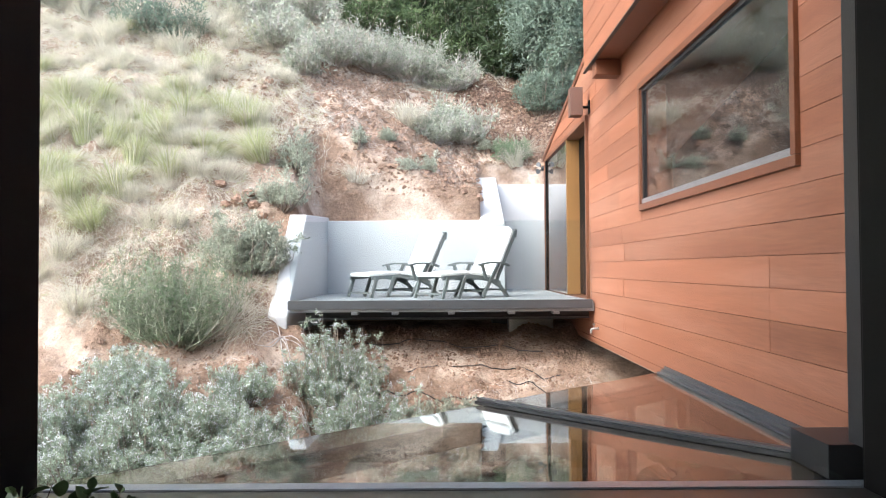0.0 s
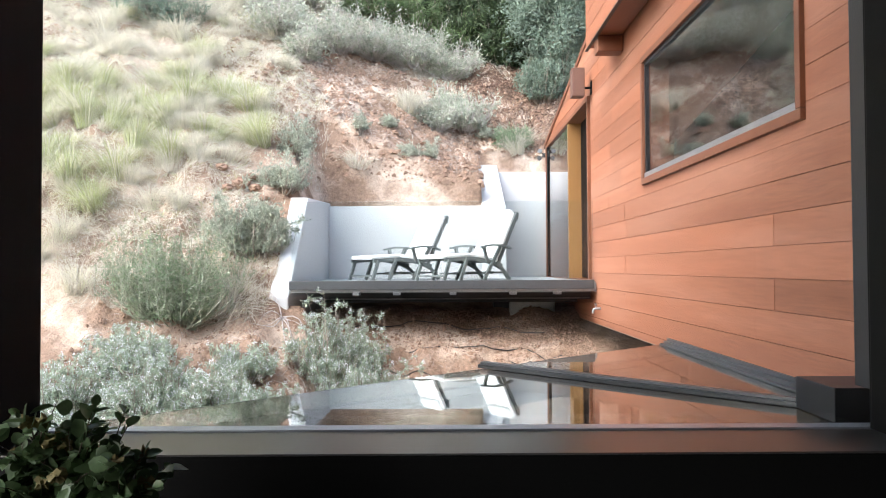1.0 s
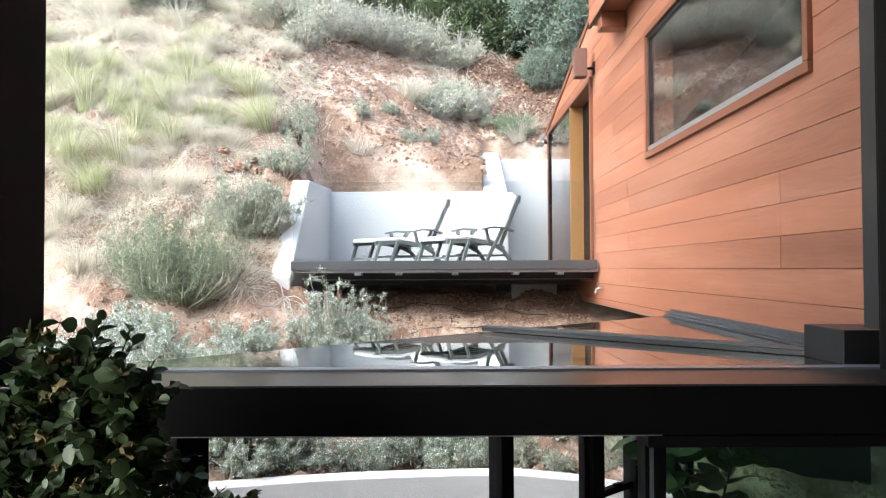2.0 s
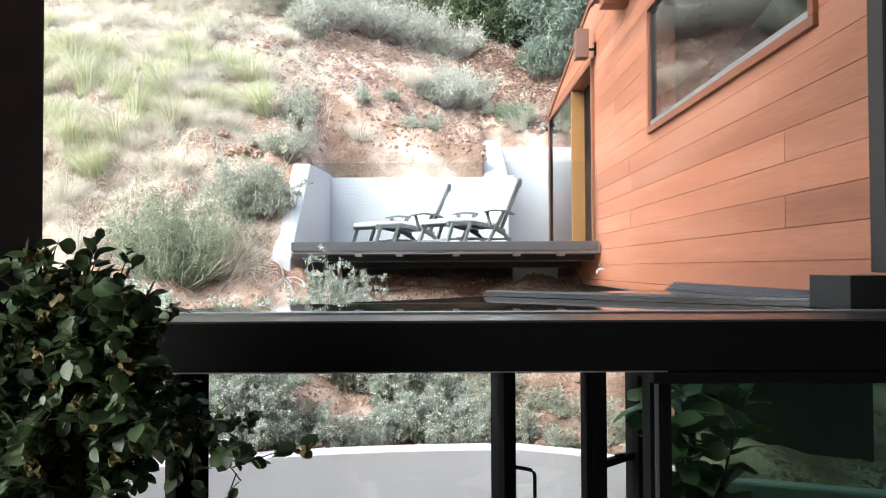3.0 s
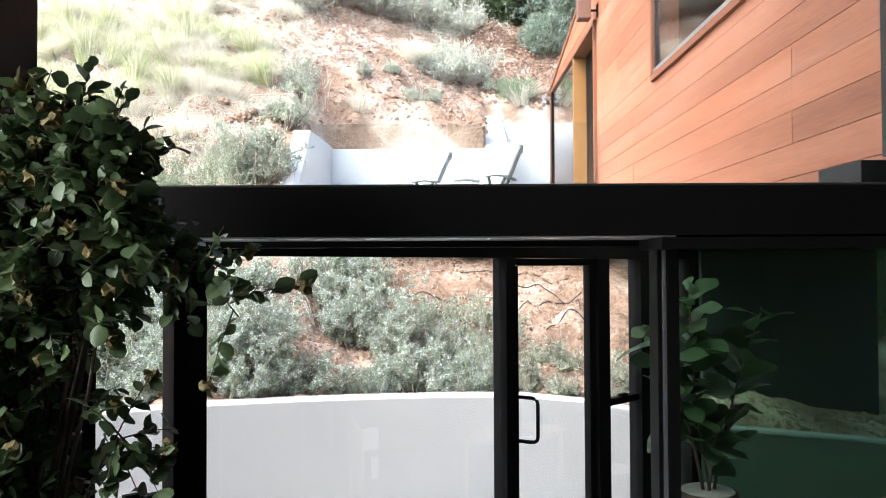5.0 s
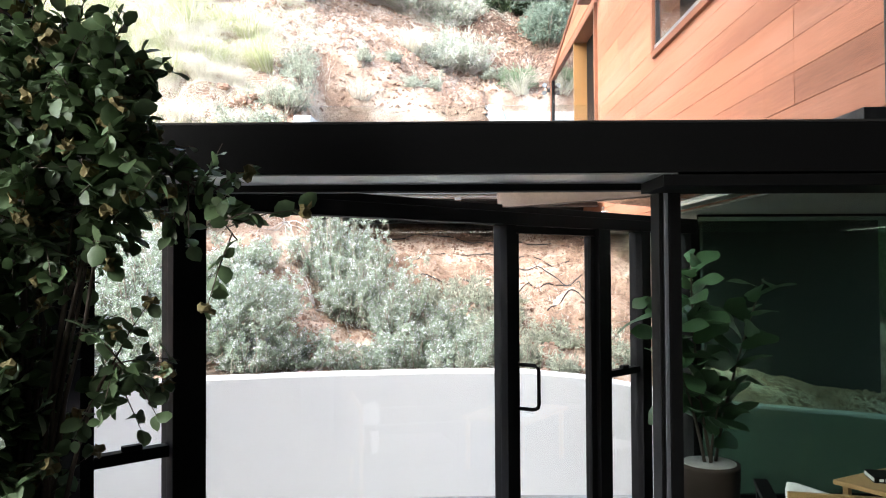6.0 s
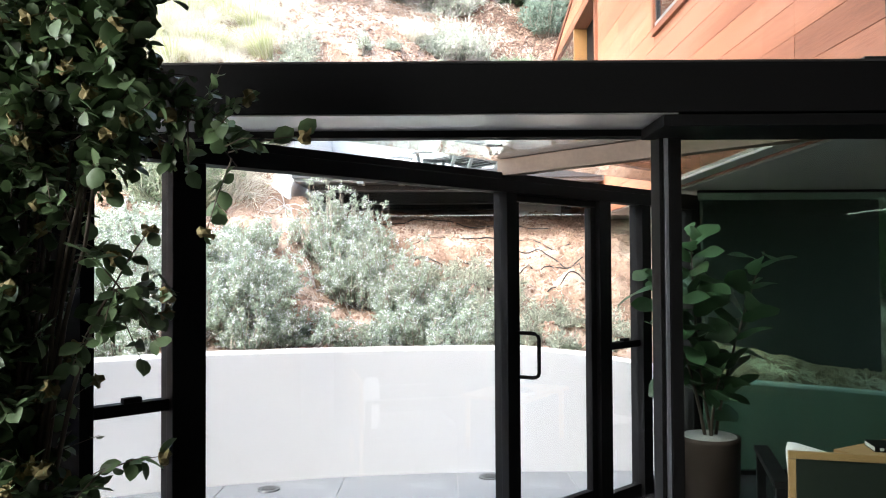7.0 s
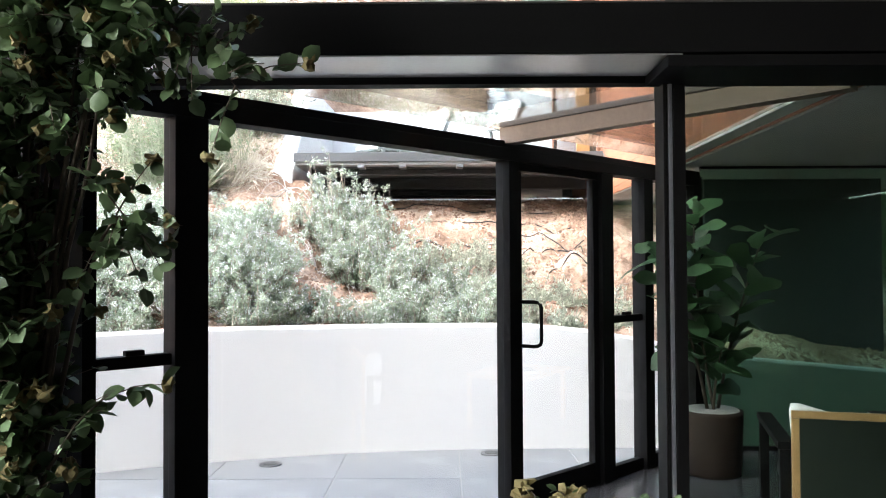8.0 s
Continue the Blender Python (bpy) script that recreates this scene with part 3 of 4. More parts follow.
def camera_eye():
    c = empty("security_light", (HX - 0.002, 14.3, 5.16), label="small twin security light on the corner of the house", category="security light")
    bm = bmesh.new()
    tube_into(bm, [(0, 0, 0), (-0.05, 0, 0)], [0.045, 0.045], 12)
    part("base", bm, GREY, c)
    for dy, dz in ((-0.06, 0.05), (-0.03, -0.06)):
        bm = bmesh.new()
        tube_into(bm, [(-0.05, 0, 0), (-0.09, dy * .6, dz), (-0.10, dy, dz), (-0.13, dy * 2.4, dz * 1.1)], [0.012, 0.014, 0.03, 0.045], 10)
        part("lamp_head", bm, GREY, c)


wall_lamp(), tap(), camera_eye()


# ---- deck, balustrade, white retaining walls ----
def deck():
    d = empty("deck", label="raised grey deck on dark steel beams", category="deck")
    part("fascia", box((-1.92, 9.62, 2.835), (1.84, 9.66, 2.945), 0.004), GREY, d, "grey metal fascia")
    bm = box((-1.90, 9.662, 2.80), (1.87, 13.2, 2.90))
    part("slab", bm, DECKING, d)
    for k in range(25):
        y = 9.664 + 0.14 * k
        part("board", box((-1.90, y, 2.902), (1.86, y + 0.136, 2.926), 0.003), DECKING, d)
    part("landing", box((1.05, 13.2, 2.80), (1.87, 15.4, 2.926)), DECKING, d)
    for y, z0, z1 in ((9.9, 2.70, 2.798), (10.9, 2.62, 2.798), (12.0, 2.62, 2.798)):
        beam = part("beam", box((-1.75, y + 0.03, z0 + 0.014), (1.85, y + 0.07, z1 - 0.002), 0.002), DARKGREY, d, "dark steel beam")
        for f in (z0, z1 - 0.014):
            part("flange", box((-1.75, y - 0.03, f), (1.85, y + 0.13, f + 0.012), 0.002), GREY, beam, "grey steel flange")
    for x in (-1.1, -0.6, 0.1, 0.85, 1.4):
        part("bracket", box((x - 0.04, 9.665, 2.765), (x + 0.04, 9.87, 2.798), 0.003), ALU, d)
    part("pier", box((0.75, 11.9, 1.9), (1.1, 12.3, 2.62), 0.01), GREY, d, "grey concrete pier")


def balustrade():
    b = empty("balustrade", (0, 9.68, 2.926), label="frameless clear glass balustrade on the deck edge", category="balustrade")
    for x0, x1 in ((-1.9, -0.03), (-0.02, 1.84)):
        p = part("pane", box((x0, 0.0, 0.002), (x1, 0.012, 1.0), 0.001), RAILGLASS, b)
        p.visible_shadow = False


def white_walls():
    def put(name, bm, label):
        tagged(part(name, bm, STUCCO, None, "", True), label, "wall", kind="structure")
    put("wing_wall", profile_wall([(9.72, 2.0), (9.75, 2.75), (10.35, 3.3), (11.2, 4.12), (13.4, 4.22), (13.4, 2.0)], -2.2, -1.95), "white stucco wing wall with a sloping front edge")
    put("back_wall", box((-2.1, 13.2, 2.0), (0.98, 13.42, 4.15), 0.02), "white stucco retaining wall behind the deck")
    put("buttress", profile_wall([(13.15, 2.2), (13.15, 4.1), (15.35, 5.12), (15.6, 5.12), (15.6, 2.2)], 0.64, 1.05), "white stucco buttress with a sloping top")
    put("end_wall", profile_wall([(15.35, 2.2), (15.35, 4.98), (15.6, 4.98), (15.6, 2.2)], 1.0, 2.4), "white stucco wall behind the deck landing")
    put("low_wall", box((0.95, 11.35, 2.3), (1.60, 11.6, 2.80), 0.02), "white stucco foundation wall under the deck")


deck(), balustrade(), white_walls()


def steamer_chair(at, turn=0.0):
    c = empty("steamer_chair", at, label="weathered teak steamer chair with a white canvas cushion", category="deck chair", group="deck chairs")
    w = 0.29
    for side in (-w, w):
        bm = bmesh.new()
        tube = [(0.02, 0.27), (0.5, 0.30), (0.8, 0.25), (1.05, 0.20)]
        for p, q in zip(tube, tube[1:]):
            bar_into(bm, (p[0], side, p[1]), (q[0], side, q[1]), 0.025, 0.05)
        part("side_rail", bm, TEAK, c)
        bm = bmesh.new()
        bar_into(bm, (0.98, side * 0.9, 0.20), (1.38, side * 0.9, 0.95), 0.025, 0.05)
        part("back_post", bm, TEAK, c)
        bm = bmesh.new()
        for p, q in zip([(0.62, 0.45), (0.82, 0.485), (1.04, 0.48), (1.18, 0.44)], [(0.82, 0.485), (1.04, 0.48), (1.18, 0.44)]):
            bar_into(bm, (p[0], side * 1.12, p[1]), (q[0], side * 1.12, q[1]), 0.06, 0.025)
        part("armrest", bm, TEAK, c)
        for p, q in (((0.10, 0.28), (0.0, 0.0)), ((0.40, 0.30), (0.28, 0.0)), ((1.0, 0.47), (0.70, 0.0)), ((0.70, 0.45), (0.76, 0.26))):
            bm = bmesh.new()
            bar_into(bm, (p[0], side * 1.06, p[1]), (q[0], side * 1.06, q[1]), 0.028, 0.045)
            part("leg", bm, TEAK, c)
        bm = bmesh.new()
        arc = [(0.42, 0.29), (0.62, 0.29), (0.85, 0.25), (1.05, 0.16), (1.2, 0.0)]
        for p, q in zip(arc, arc[1:]):
            bar_into(bm, (p[0], side * 0.95, p[1]), (q[0], side * 0.95, q[1]), 0.028, 0.05)
        part("rear_leg", bm, TEAK, c)
    for x, z in ((0.03, 0.06), (0.42, 0.09), (0.72, 0.09), (1.15, 0.10)):
        bm = bmesh.new()
        bar_into(bm, (x, -w, z), (x, w, z), 0.035, 0.025)
        part("stretcher", bm, TEAK, c)
    bm = bmesh.new()
    bar_into(bm, (0.42, 0, 0.10), (1.15, 0, 0.10), 0.03, 0.03)
    part("stretcher", bm, TEAK, c)
    for k in range(9):
        x = 0.08 + 0.10 * k
        bm = bmesh.new()
        bar_into(bm, (x, -w, 0.30 - 0.14 * max(0, x - 0.5)), (x, w, 0.30 - 0.14 * max(0, x - 0.5)), 0.05, 0.014)
        part("slat", bm, TEAK, c)
    bm = bmesh.new()
    bar_into(bm, (1.37, -w * 0.95, 0.90), (1.37, w * 0.95, 0.90), 0.03, 0.12)
    part("head_rail", bm, TEAK, c)

    def pad(p, q, h, half=0.27):
        bm = bmesh.new()
        bar_into(bm, p, q, 2 * half, h)
        bmesh.ops.bevel(bm, geom=bm.edges[:], offset=h * 0.4, segments=3, affect="EDGES", profile=0.5)
        return bm
    part("leg_cushion", pad((0.0, 0, 0.315), (0.52, 0, 0.345), 0.06), CANVAS, c, smooth=True)
    part("seat_cushion", pad((0.52, 0, 0.345), (1.0, 0, 0.265), 0.06), CANVAS, c, smooth=True)
    part("back_cushion", pad((0.96, 0, 0.27), (1.32, 0, 0.95), 0.06), CANVAS, c, smooth=True)
    part("head_pillow", pad((1.22, 0, 0.83), (1.32, 0, 0.99), 0.10, 0.23), CANVAS, c, "white canvas head pillow", True)
    c.matrix_basis = pose(*at, 0, 0, turn)
    return c


first = steamer_chair((-1.2, 11.2, 2.93), 38)
copy_thing(first, pose(-0.20, 10.55, 2.93, 0, 0, 38))


# ---- planting on the slope ----
def shrub(at, radius, height, leaves, leaf, mat, name="shrub", label="", category="shrub", twig_mat=None, upright=0.5, bits=None, lean=(0, 0), narrow=0.35, seed=1, flowers=0, twigs=7, foot=0.3, ragged=0.35):
    """A bush of branching stems that end in sprigs of small leaves."""
    g = np.random.default_rng(seed)
    s = empty(name, at, label=label, category=category)
    bm = bmesh.new()
    n = bits or 40
    ends, ways = [], []
    for i in range(n):
        a = g.uniform(0, math.tau)
        edge = 1 + ragged * (0.6 * math.sin(2 * a + seed) + 0.4 * math.sin(5 * a + 2.3 * seed))
        r = radius * edge * math.sqrt(g.uniform(0.0, 1.0))
        h = height * (0.35 + 0.65 * g.random()) * edge * math.sqrt(max(0.06, 1 - 0.75 * min(1, r / radius / edge) ** 2))
        tip = np.array([r * math.cos(a) + lean[0] * h, r * math.sin(a) + lean[1] * h, h])
        root = tip * np.array([foot, foot, 0]) + np.array([0, 0, -0.15])
        bend = (root + tip) / 2 + np.array([0.2 * r * math.cos(a), 0.2 * r * math.sin(a), 0.0]) + g.normal(size=3) * 0.12 * radius
        tube_into(bm, [root, bend, tip], [0.010, 0.006, 0.002], 3)
        for k in range(twigs):
            f = g.uniform(0.1, 1.0)
            p = (1 - f) ** 2 * root + 2 * f * (1 - f) * bend + f * f * tip
            w = unit(unit(tip - bend) * upright + g.normal(size=3) * 0.6)
            q = p + w * radius * g.uniform(0.1, 0.28)
            tube_into(bm, [p, q], [0.0036, 0.0018], 3)
            ends.append(p), ways.append(q - p)
    part("branchwork", bm, twig_mat or TWIG, s)
    ends, ways = np.array(ends), np.array(ways)
    pick = g.integers(0, len(ends), leaves)
    base = ends[pick] + ways[pick] * g.uniform(0.1, 1.05, (leaves, 1)) + g.normal(size=(leaves, 3)) * leaf * 0.5
    base[:, 2] = np.maximum(base[:, 2], 0.01)
    way = unit(unit(ways[pick]) * 0.7 + g.normal(size=(leaves, 3)) * 0.7 + np.array([0, 0, 0.15]))
    length = leaf * g.uniform(0.6, 1.3, leaves)
    v, f = leaf_arrays(base, way, length, length * narrow)
    arrays("foliage", v, f, mat, s)
    if flowers:
        pick = g.integers(0, len(ends), flowers)
        base = ends[pick] + ways[pick] * g.uniform(0.75, 1.15, (flowers, 1)) + g.normal(size=(flowers, 3)) * 0.012
        v, f = leaf_arrays(base, unit(g.normal(size=(flowers, 3)) + np.array([0, -.4, .8])), np.full(flowers, .014), np.full(flowers, .012))
        arrays("flowers", v, f, FLOWER, s, "tiny pale lilac flowers")
    return s


def tuft(n, height, spread, mats, share, seed):
    """One clump of fine arching grass blades of two colours; share: how many take the second."""
    g = np.random.default_rng(seed)
    a = g.uniform(0, math.tau, n)
    up = np.array([0, 0, 1.0])
    out = np.stack([np.cos(a), np.sin(a), np.zeros(n)], 1)
    twist = a + g.normal(size=n) * 0.9
    side = np.stack([-np.sin(twist), np.cos(twist), np.zeros(n)], 1) * (0.0030 * g.uniform(0.6, 1.5, n))[:, None]
    root = out * (0.30 * spread * np.sqrt(g.random(n)))[:, None]
    h, r = height * g.uniform(0.3, 1.2, n), spread * g.uniform(0.05, 1.25, n)
    bow = g.uniform(0.0, 1.0, n)
    one = root + out * (0.22 * r)[:, None] + up * (0.5 * h)[:, None]
    two = root + out * (0.58 * r)[:, None] + up * (h * (0.88 - 0.15 * bow))[:, None]
    tip = root + out * r[:, None] + up * (h * (1.05 - 0.85 * bow))[:, None] + g.normal(size=(n, 3)) * 0.04
    root = root - up * 0.10
    v = np.stack([root - side, root + side, one + side, one - side, two + side * .8, two - side * .8, tip], 1).reshape(-1, 3)
    me = bpy.data.meshes.new("blades")
    i = np.arange(n)[:, None] * 7
    me.from_pydata(v.tolist(), [], (i + np.array([[0, 1, 2, 3]])).tolist() + (i + np.array([[3, 2, 4, 5]])).tolist() + (i + np.array([[5, 4, 6]])).tolist())
    for m in mats:
        me.materials.append(m)
    me.polygons.foreach_set("material_index", np.tile((g.random(n) < share).astype(np.int32), 3))
    return me


def at(x, y, sink=0.0):
    return (x, y, lands(x, y) - sink)


def planting():
    k = 0
    # low silver bushes with pale flowers, just above the terrace wall
    low = [(-3.5, 7.4, .8, .8), (-2.6, 7.5, .85, .8), (-1.95, 7.4, .55, .65), (-3.0, 7.9, .7, .75), (-2.2, 7.9, .5, .6), (-3.9, 8.1, .7, .7), (-2.7, 8.1, .6, .7), (-1.85, 7.95, .4, .5), (-2.2, 8.6, .35, .35),
           (-3.4, 8.5, .5, .5), (-4.6, 7.6, .7, .8), (-1.35, 9.15, .5, .95), (-1.1, 9.3, .42, .85), (-0.95, 8.85, .5, .7), (-0.6, 8.4, .45, .7), (-1.1, 8.6, .4, .7), (-0.35, 7.75, .42, .5), (-0.05, 8.5, .35, .4),
           (0.15, 7.6, .38, .45), (0.15, 8.05, .3, .35), (-1.45, 7.3, .35, .45), (-2.35, 7.2, .5, .5), (-1.8, 7.15, .4, .45), (-3.0, 7.1, .5, .5), (-0.75, 7.45, .3, .35)]
    for x, y, r, h in low:
        k += 1
        shrub(at(x, y), r, h, int(25000 * r), 0.033, PALELEAF, "flowering_shrub", "low silvery shrub with small pale flowers", "shrub", bits=int(110 * r + 25), seed=k, narrow=0.5, flowers=int(14000 * r))
    for x, y, r, h in ((0.5, 8.3, .3, .35), (-0.1, 7.35, .3, .4), (0.5, 7.7, .35, .4), (0.85, 8.1, .25, .3), (0.15, 8.9, .3, .35), (0.35, 8.0, .3, .35), (-0.2, 9.0, .25, .35), (0.5, 8.7, .28, .35), (1.25, 7.9, .3, .3), (1.55, 7.5, .3, .4), (0.7, 7.5, .25, .3), (1.0, 7.35, .2, .2)):
        k += 1
        shrub(at(x, y), r, h, 1300, 0.05, GREYLEAF, "small_shrub", "small grey-green sage plant on bare soil", "shrub", bits=16, seed=k)
    for x, y, r, h in ((5.1, 9.0, .5, 1.3), (5.6, 9.7, .6, 1.4), (6.3, 10.6, .8, 1.6), (6.0, 8.8, .6, 1.3)):
        k += 1
        shrub(at(x, y), r, h, 5000, 0.09, GREENLEAF, "green_shrub", "bright green leafy shrub beyond the house", "shrub", bits=50, seed=k)
    for x, y, r, h in ((-1.5, 13.75, .22, .3), (-0.6, 13.7, .3, .35), (-0.25, 13.9, .25, .3), (-1.0, 14.3, .15, .2), (0.35, 14.2, .2, .25), (0.9, 15.9, .25, .3)):
        k += 1
        shrub(at(x, y), r, h, 1200, 0.05, GREYLEAF, "small_shrub", "small grey-green plant on the bare bank", "shrub", bits=18, seed=k)
    # the large round bush and its neighbours
    shrub(at(-3.2, 9.4), .74, 1.25, 14000, 0.05, SAGELEAF, "round_bush", "large twiggy grey-green bush on the slope", "bush", twig_mat=BUSHTWIG, bits=230, seed=51, narrow=.25, twigs=15, upright=.3)
    shrub(at(-2.55, 10.4), .55, 1.0, 8000, 0.06, GREYLEAF, "round_bush", "green bush against the white wing wall", "bush", bits=60, seed=52)
    shrub(at(-2.4, 11.6), .45, .6, 3000, 0.06, GREYLEAF, "round_bush", "grey-green bush above the white wall", "bush", bits=40, seed=53)
    shrub(at(-2.42, 12.7), .4, .6, 3000, 0.06, GREYLEAF, "round_bush", "grey-green bush above the white wall", "bush", bits=40, seed=54)
    # silver bushes higher up
    high = [(-2.75, 15.3, .55, .7), (-2.2, 16.1, .75, .9), (-1.5, 16.8, .8, .9), (-0.7, 17.2, .85, 1.0), (0.1, 17.3, .7, .9), (-0.2, 15.7, .55, .65), (0.4, 16.1, .6, .75), (0.0, 16.3, .45, .6),
            (-3.3, 15.9, .8, 1.0), (-4.0, 16.9, .9, 1.1), (-6.4, 16.6, .9, 1.1), (-7.6, 15.6, .8, 1.0), (-5.2, 17.8, 1.0, 1.2), (-3.0, 17.4, .9, 1.1), (-7.4, 17.6, 1, 1.2)]
    for x, y, r, h in high:
        k += 1
        shrub(at(x, y), r, h, int(6000 * r), 0.10, GREYLEAF, "silver_bush", "dry silver-grey bush with bleached bare twigs", "bush", bits=int(120 * r + 30), seed=100 + k, narrow=.25, twig_mat=PALETWIG, twigs=11, upright=.15, foot=.12, ragged=.5)
    shrub(at(-5.5, 15.3), .75, .95, 6000, .08, OLIVELEAF, "grey_bush", "dark grey-green bush among dry grass", "bush", bits=80, seed=171, twig_mat=TWIG, twigs=10)
    shrub(at(1.35, 15.75), .42, .5, 2600, .07, SAGELEAF, "small_shrub", "small green plant above the white wall", "shrub", bits=40, seed=172)
    for x, y, r, h in ((2.15, 16.9, .6, 1.2), (2.6, 17.2, .7, 1.5)):
        k += 1
        shrub(at(x, y), r, h, 9000, .09, OLIVELEAF, "olive_bush", "silvery olive growth beside the house", "bush", bits=70, seed=230 + k, narrow=.3)
    # greener bushes at the foot of the trees
    for x, y, r, h in ((-1.9, 18.4, .9, 1.1), (-0.8, 18.9, .9, 1.2), (-2.9, 18.9, 1.0, 1.2), (0.3, 18.6, .6, .8)):
        k += 1
        shrub(at(x, y), r, h, int(9000 * r), 0.10, GREENLEAF, "green_bush", "green leafy bush at the foot of the trees", "bush", bits=70, seed=200 + k, narrow=.35)


planting()


GREEN_CLUMPS = [(-5.6, 12.77), (-5.86, 12.33), (-5.95, 11.82), (-5.48, 11.91), (-4.29, 13.03), (-3.82, 13.53), (-4.67, 13.57), (-3.78, 12.31), (-2.91, 12.38), (-4.06, 11.57), (-4.7, 11.19), (-4.82, 10.65), (-4.8, 12.51), (-5.65, 11.06), (-4.61, 11.68), (-5.21, 10.83), (-3.3, 13.25), (-4.45, 14.29), (-6.19, 12.75), (-6.35, 12.25), (-4.39, 12.26), (-5.06, 11.94)]


def grass():
    straw = [tuft(420, .40, .55, (DRYGRASS, MIXGRASS), .25, k) for k in (1, 2)] + [tuft(360, .30, .62, (DRYGRASS, MIXGRASS), .1, 3)]
    green = [tuft(520, .46, .42, (MIXGRASS, GREENGRASS), .5, k) for k in (4, 5)] + [tuft(460, .40, .5, (GREENGRASS, DRYGRASS), .35, 6)]
    g = np.random.default_rng(9)

    def put(x, y, me, size, label):
        t = tagged(new("grass_tuft", me), label, "grass tuft", "bunch grass")
        t.matrix_basis = pose(x, y, lands(x, y), 14 * g.normal(), 14 * g.normal(), g.uniform(0, 360)) @ Matrix.Diagonal((size, size, size * g.uniform(.8, 1.2), 1))

    # green clumps that stand out
    for x, y in GREEN_CLUMPS:
        put(x, y, green[g.integers(3)], g.uniform(.8, 1.15), "arching clump of yellow-green bunch grass")
    # dry clumps in loose rows between them
    for i in range(15):
        for j in range(18):
            x, y = -8.1 + .42 * i + .3 * (j % 2) + g.normal() * .14, 10.0 + .47 * j + g.normal() * .14
            if x > -2.95 + 0.25 * math.sin(3 * y) or (x > -3.6 and y < 11.6) or (x > -4.3 and y < 10.3) or g.random() < .22:
                continue
            me, label = (green, "arching clump of yellow-green bunch grass") if g.random() < .1 else (straw, "bleached clump of dry bunch grass")
            put(x, y, me[g.integers(3)], g.uniform(.45, .95), label)
    for x, y in ((-1.48, 13.52), (-0.72, 15.4), (-0.6, 15.65), (1.6, 16.0), (1.45, 15.6), (-4.5, 9.6), (-2.6, 9.6), (-5.0, 16.2), (-4.8, 16.5)):
        put(x, y, straw[g.integers(3)], .9, "bleached clump of dry bunch grass")


grass()


def tree(at_, height, crown_r, leaves, name, label, seed, trunk_r=0.16, mat=None, leaf=0.14, lean=(0.1, 0)):
    g = np.random.default_rng(seed)
    t = empty(name, at_, label=label, category="tree")
    bm = bmesh.new()
    pts = [np.array([lean[0] * f * height + 0.06 * math.sin(5 * f + seed), lean[1] * f * height, f * height - 0.3]) for f in np.linspace(0, 0.8, 7)]
    tube_into(bm, pts, list(np.linspace(trunk_r, trunk_r * 0.4, 7)), 9)
    ends = []
    for i in range(26):
        p = pts[g.integers(2, 7)]
        d = unit(np.array([g.normal(), g.normal(), g.uniform(-0.1, 0.9)]))
        q = p + d * crown_r * g.uniform(0.5, 1.0)
        tube_into(bm, [p, (p + q) / 2 + np.array([0, 0, 0.1]), q], [trunk_r * .3, trunk_r * .16, trunk_r * .05], 4)
        ends += [(p + q) / 2, q, q]
    part("trunk", bm, BARK, t, "pale grey bark", True)
    ends = np.array(ends)
    clump = ends[g.integers(0, len(ends), leaves // 40)] + g.normal(size=(leaves // 40, 3)) * crown_r * 0.22
    base = clump[g.integers(0, len(clump), leaves)] + g.normal(size=(leaves, 3)) * crown_r * 0.09
    way = unit(g.normal(size=(leaves, 3)) + np.array([0, 0, -0.1]))
    length = leaf * g.uniform(.6, 1.3, leaves)
    v, f = leaf_arrays(base, way, length, length * .4)
    arrays("crown", v, f, mat or TREELEAF, t)


tree(at(0.25, 20.5), 6.5, 2.2, 14000, "tree", "tree with a pale grey trunk and dark leaves", 3, .24)
for i, (x, y, h, r) in enumerate(((2.25, 17.3, 2.6, .95), (2.7, 18.2, 3.4, 1.2), (2.1, 18.8, 2.6, .9))):
    tree(at(x, y), h, r, 15000, "olive_tree", "silvery-leaved tree beside the house", 5 + i, .09, OLIVELEAF, .10)
for i, (x, y, h) in enumerate(((-2.2, 22.5, 6), (2.6, 21.5, 6), (4.6, 22, 6), (1.4, 24, 7), (-5, 24, 6), (-8.5, 23, 6), (-0.6, 22.8, 5), (1.2, 21.9, 5), (3.4, 20.2, 4.5))):
    tree(at(x, y), h, 2.4, 14000, "tree", "dark leafy tree higher up the slope", 20 + i, .18)
for i, (x, y, r, h) in enumerate(((-0.9, 20.2, 1.0, 1.8), (1.3, 19.3, .8, 1.3), (1.3, 20.6, 1.2, 2.0), (-1.9, 20.4, 1.0, 1.7), (0.3, 21.6, 1.3, 2.4), (2.4, 20.0, 1.0, 2.0), (0.7, 18.7, .6, .9), (1.5, 18.0, .6, 1.0), (1.8, 19.3, .9, 1.6), (-0.4, 21.2, 1.2, 2.2), (1.6, 21.8, 1.3, 2.6), (-1.4, 21.6, 1.2, 2.2), (0.9, 18.7, .8, 1.3), (0.3, 19.4, .9, 1.5), (1.5, 18.4, .6, 1.0))):
    shrub(at(x, y), r, h, 9000, .13, TREELEAF, "dark_bush", "dark green bush under the trees", "bush", bits=60, seed=300 + i)

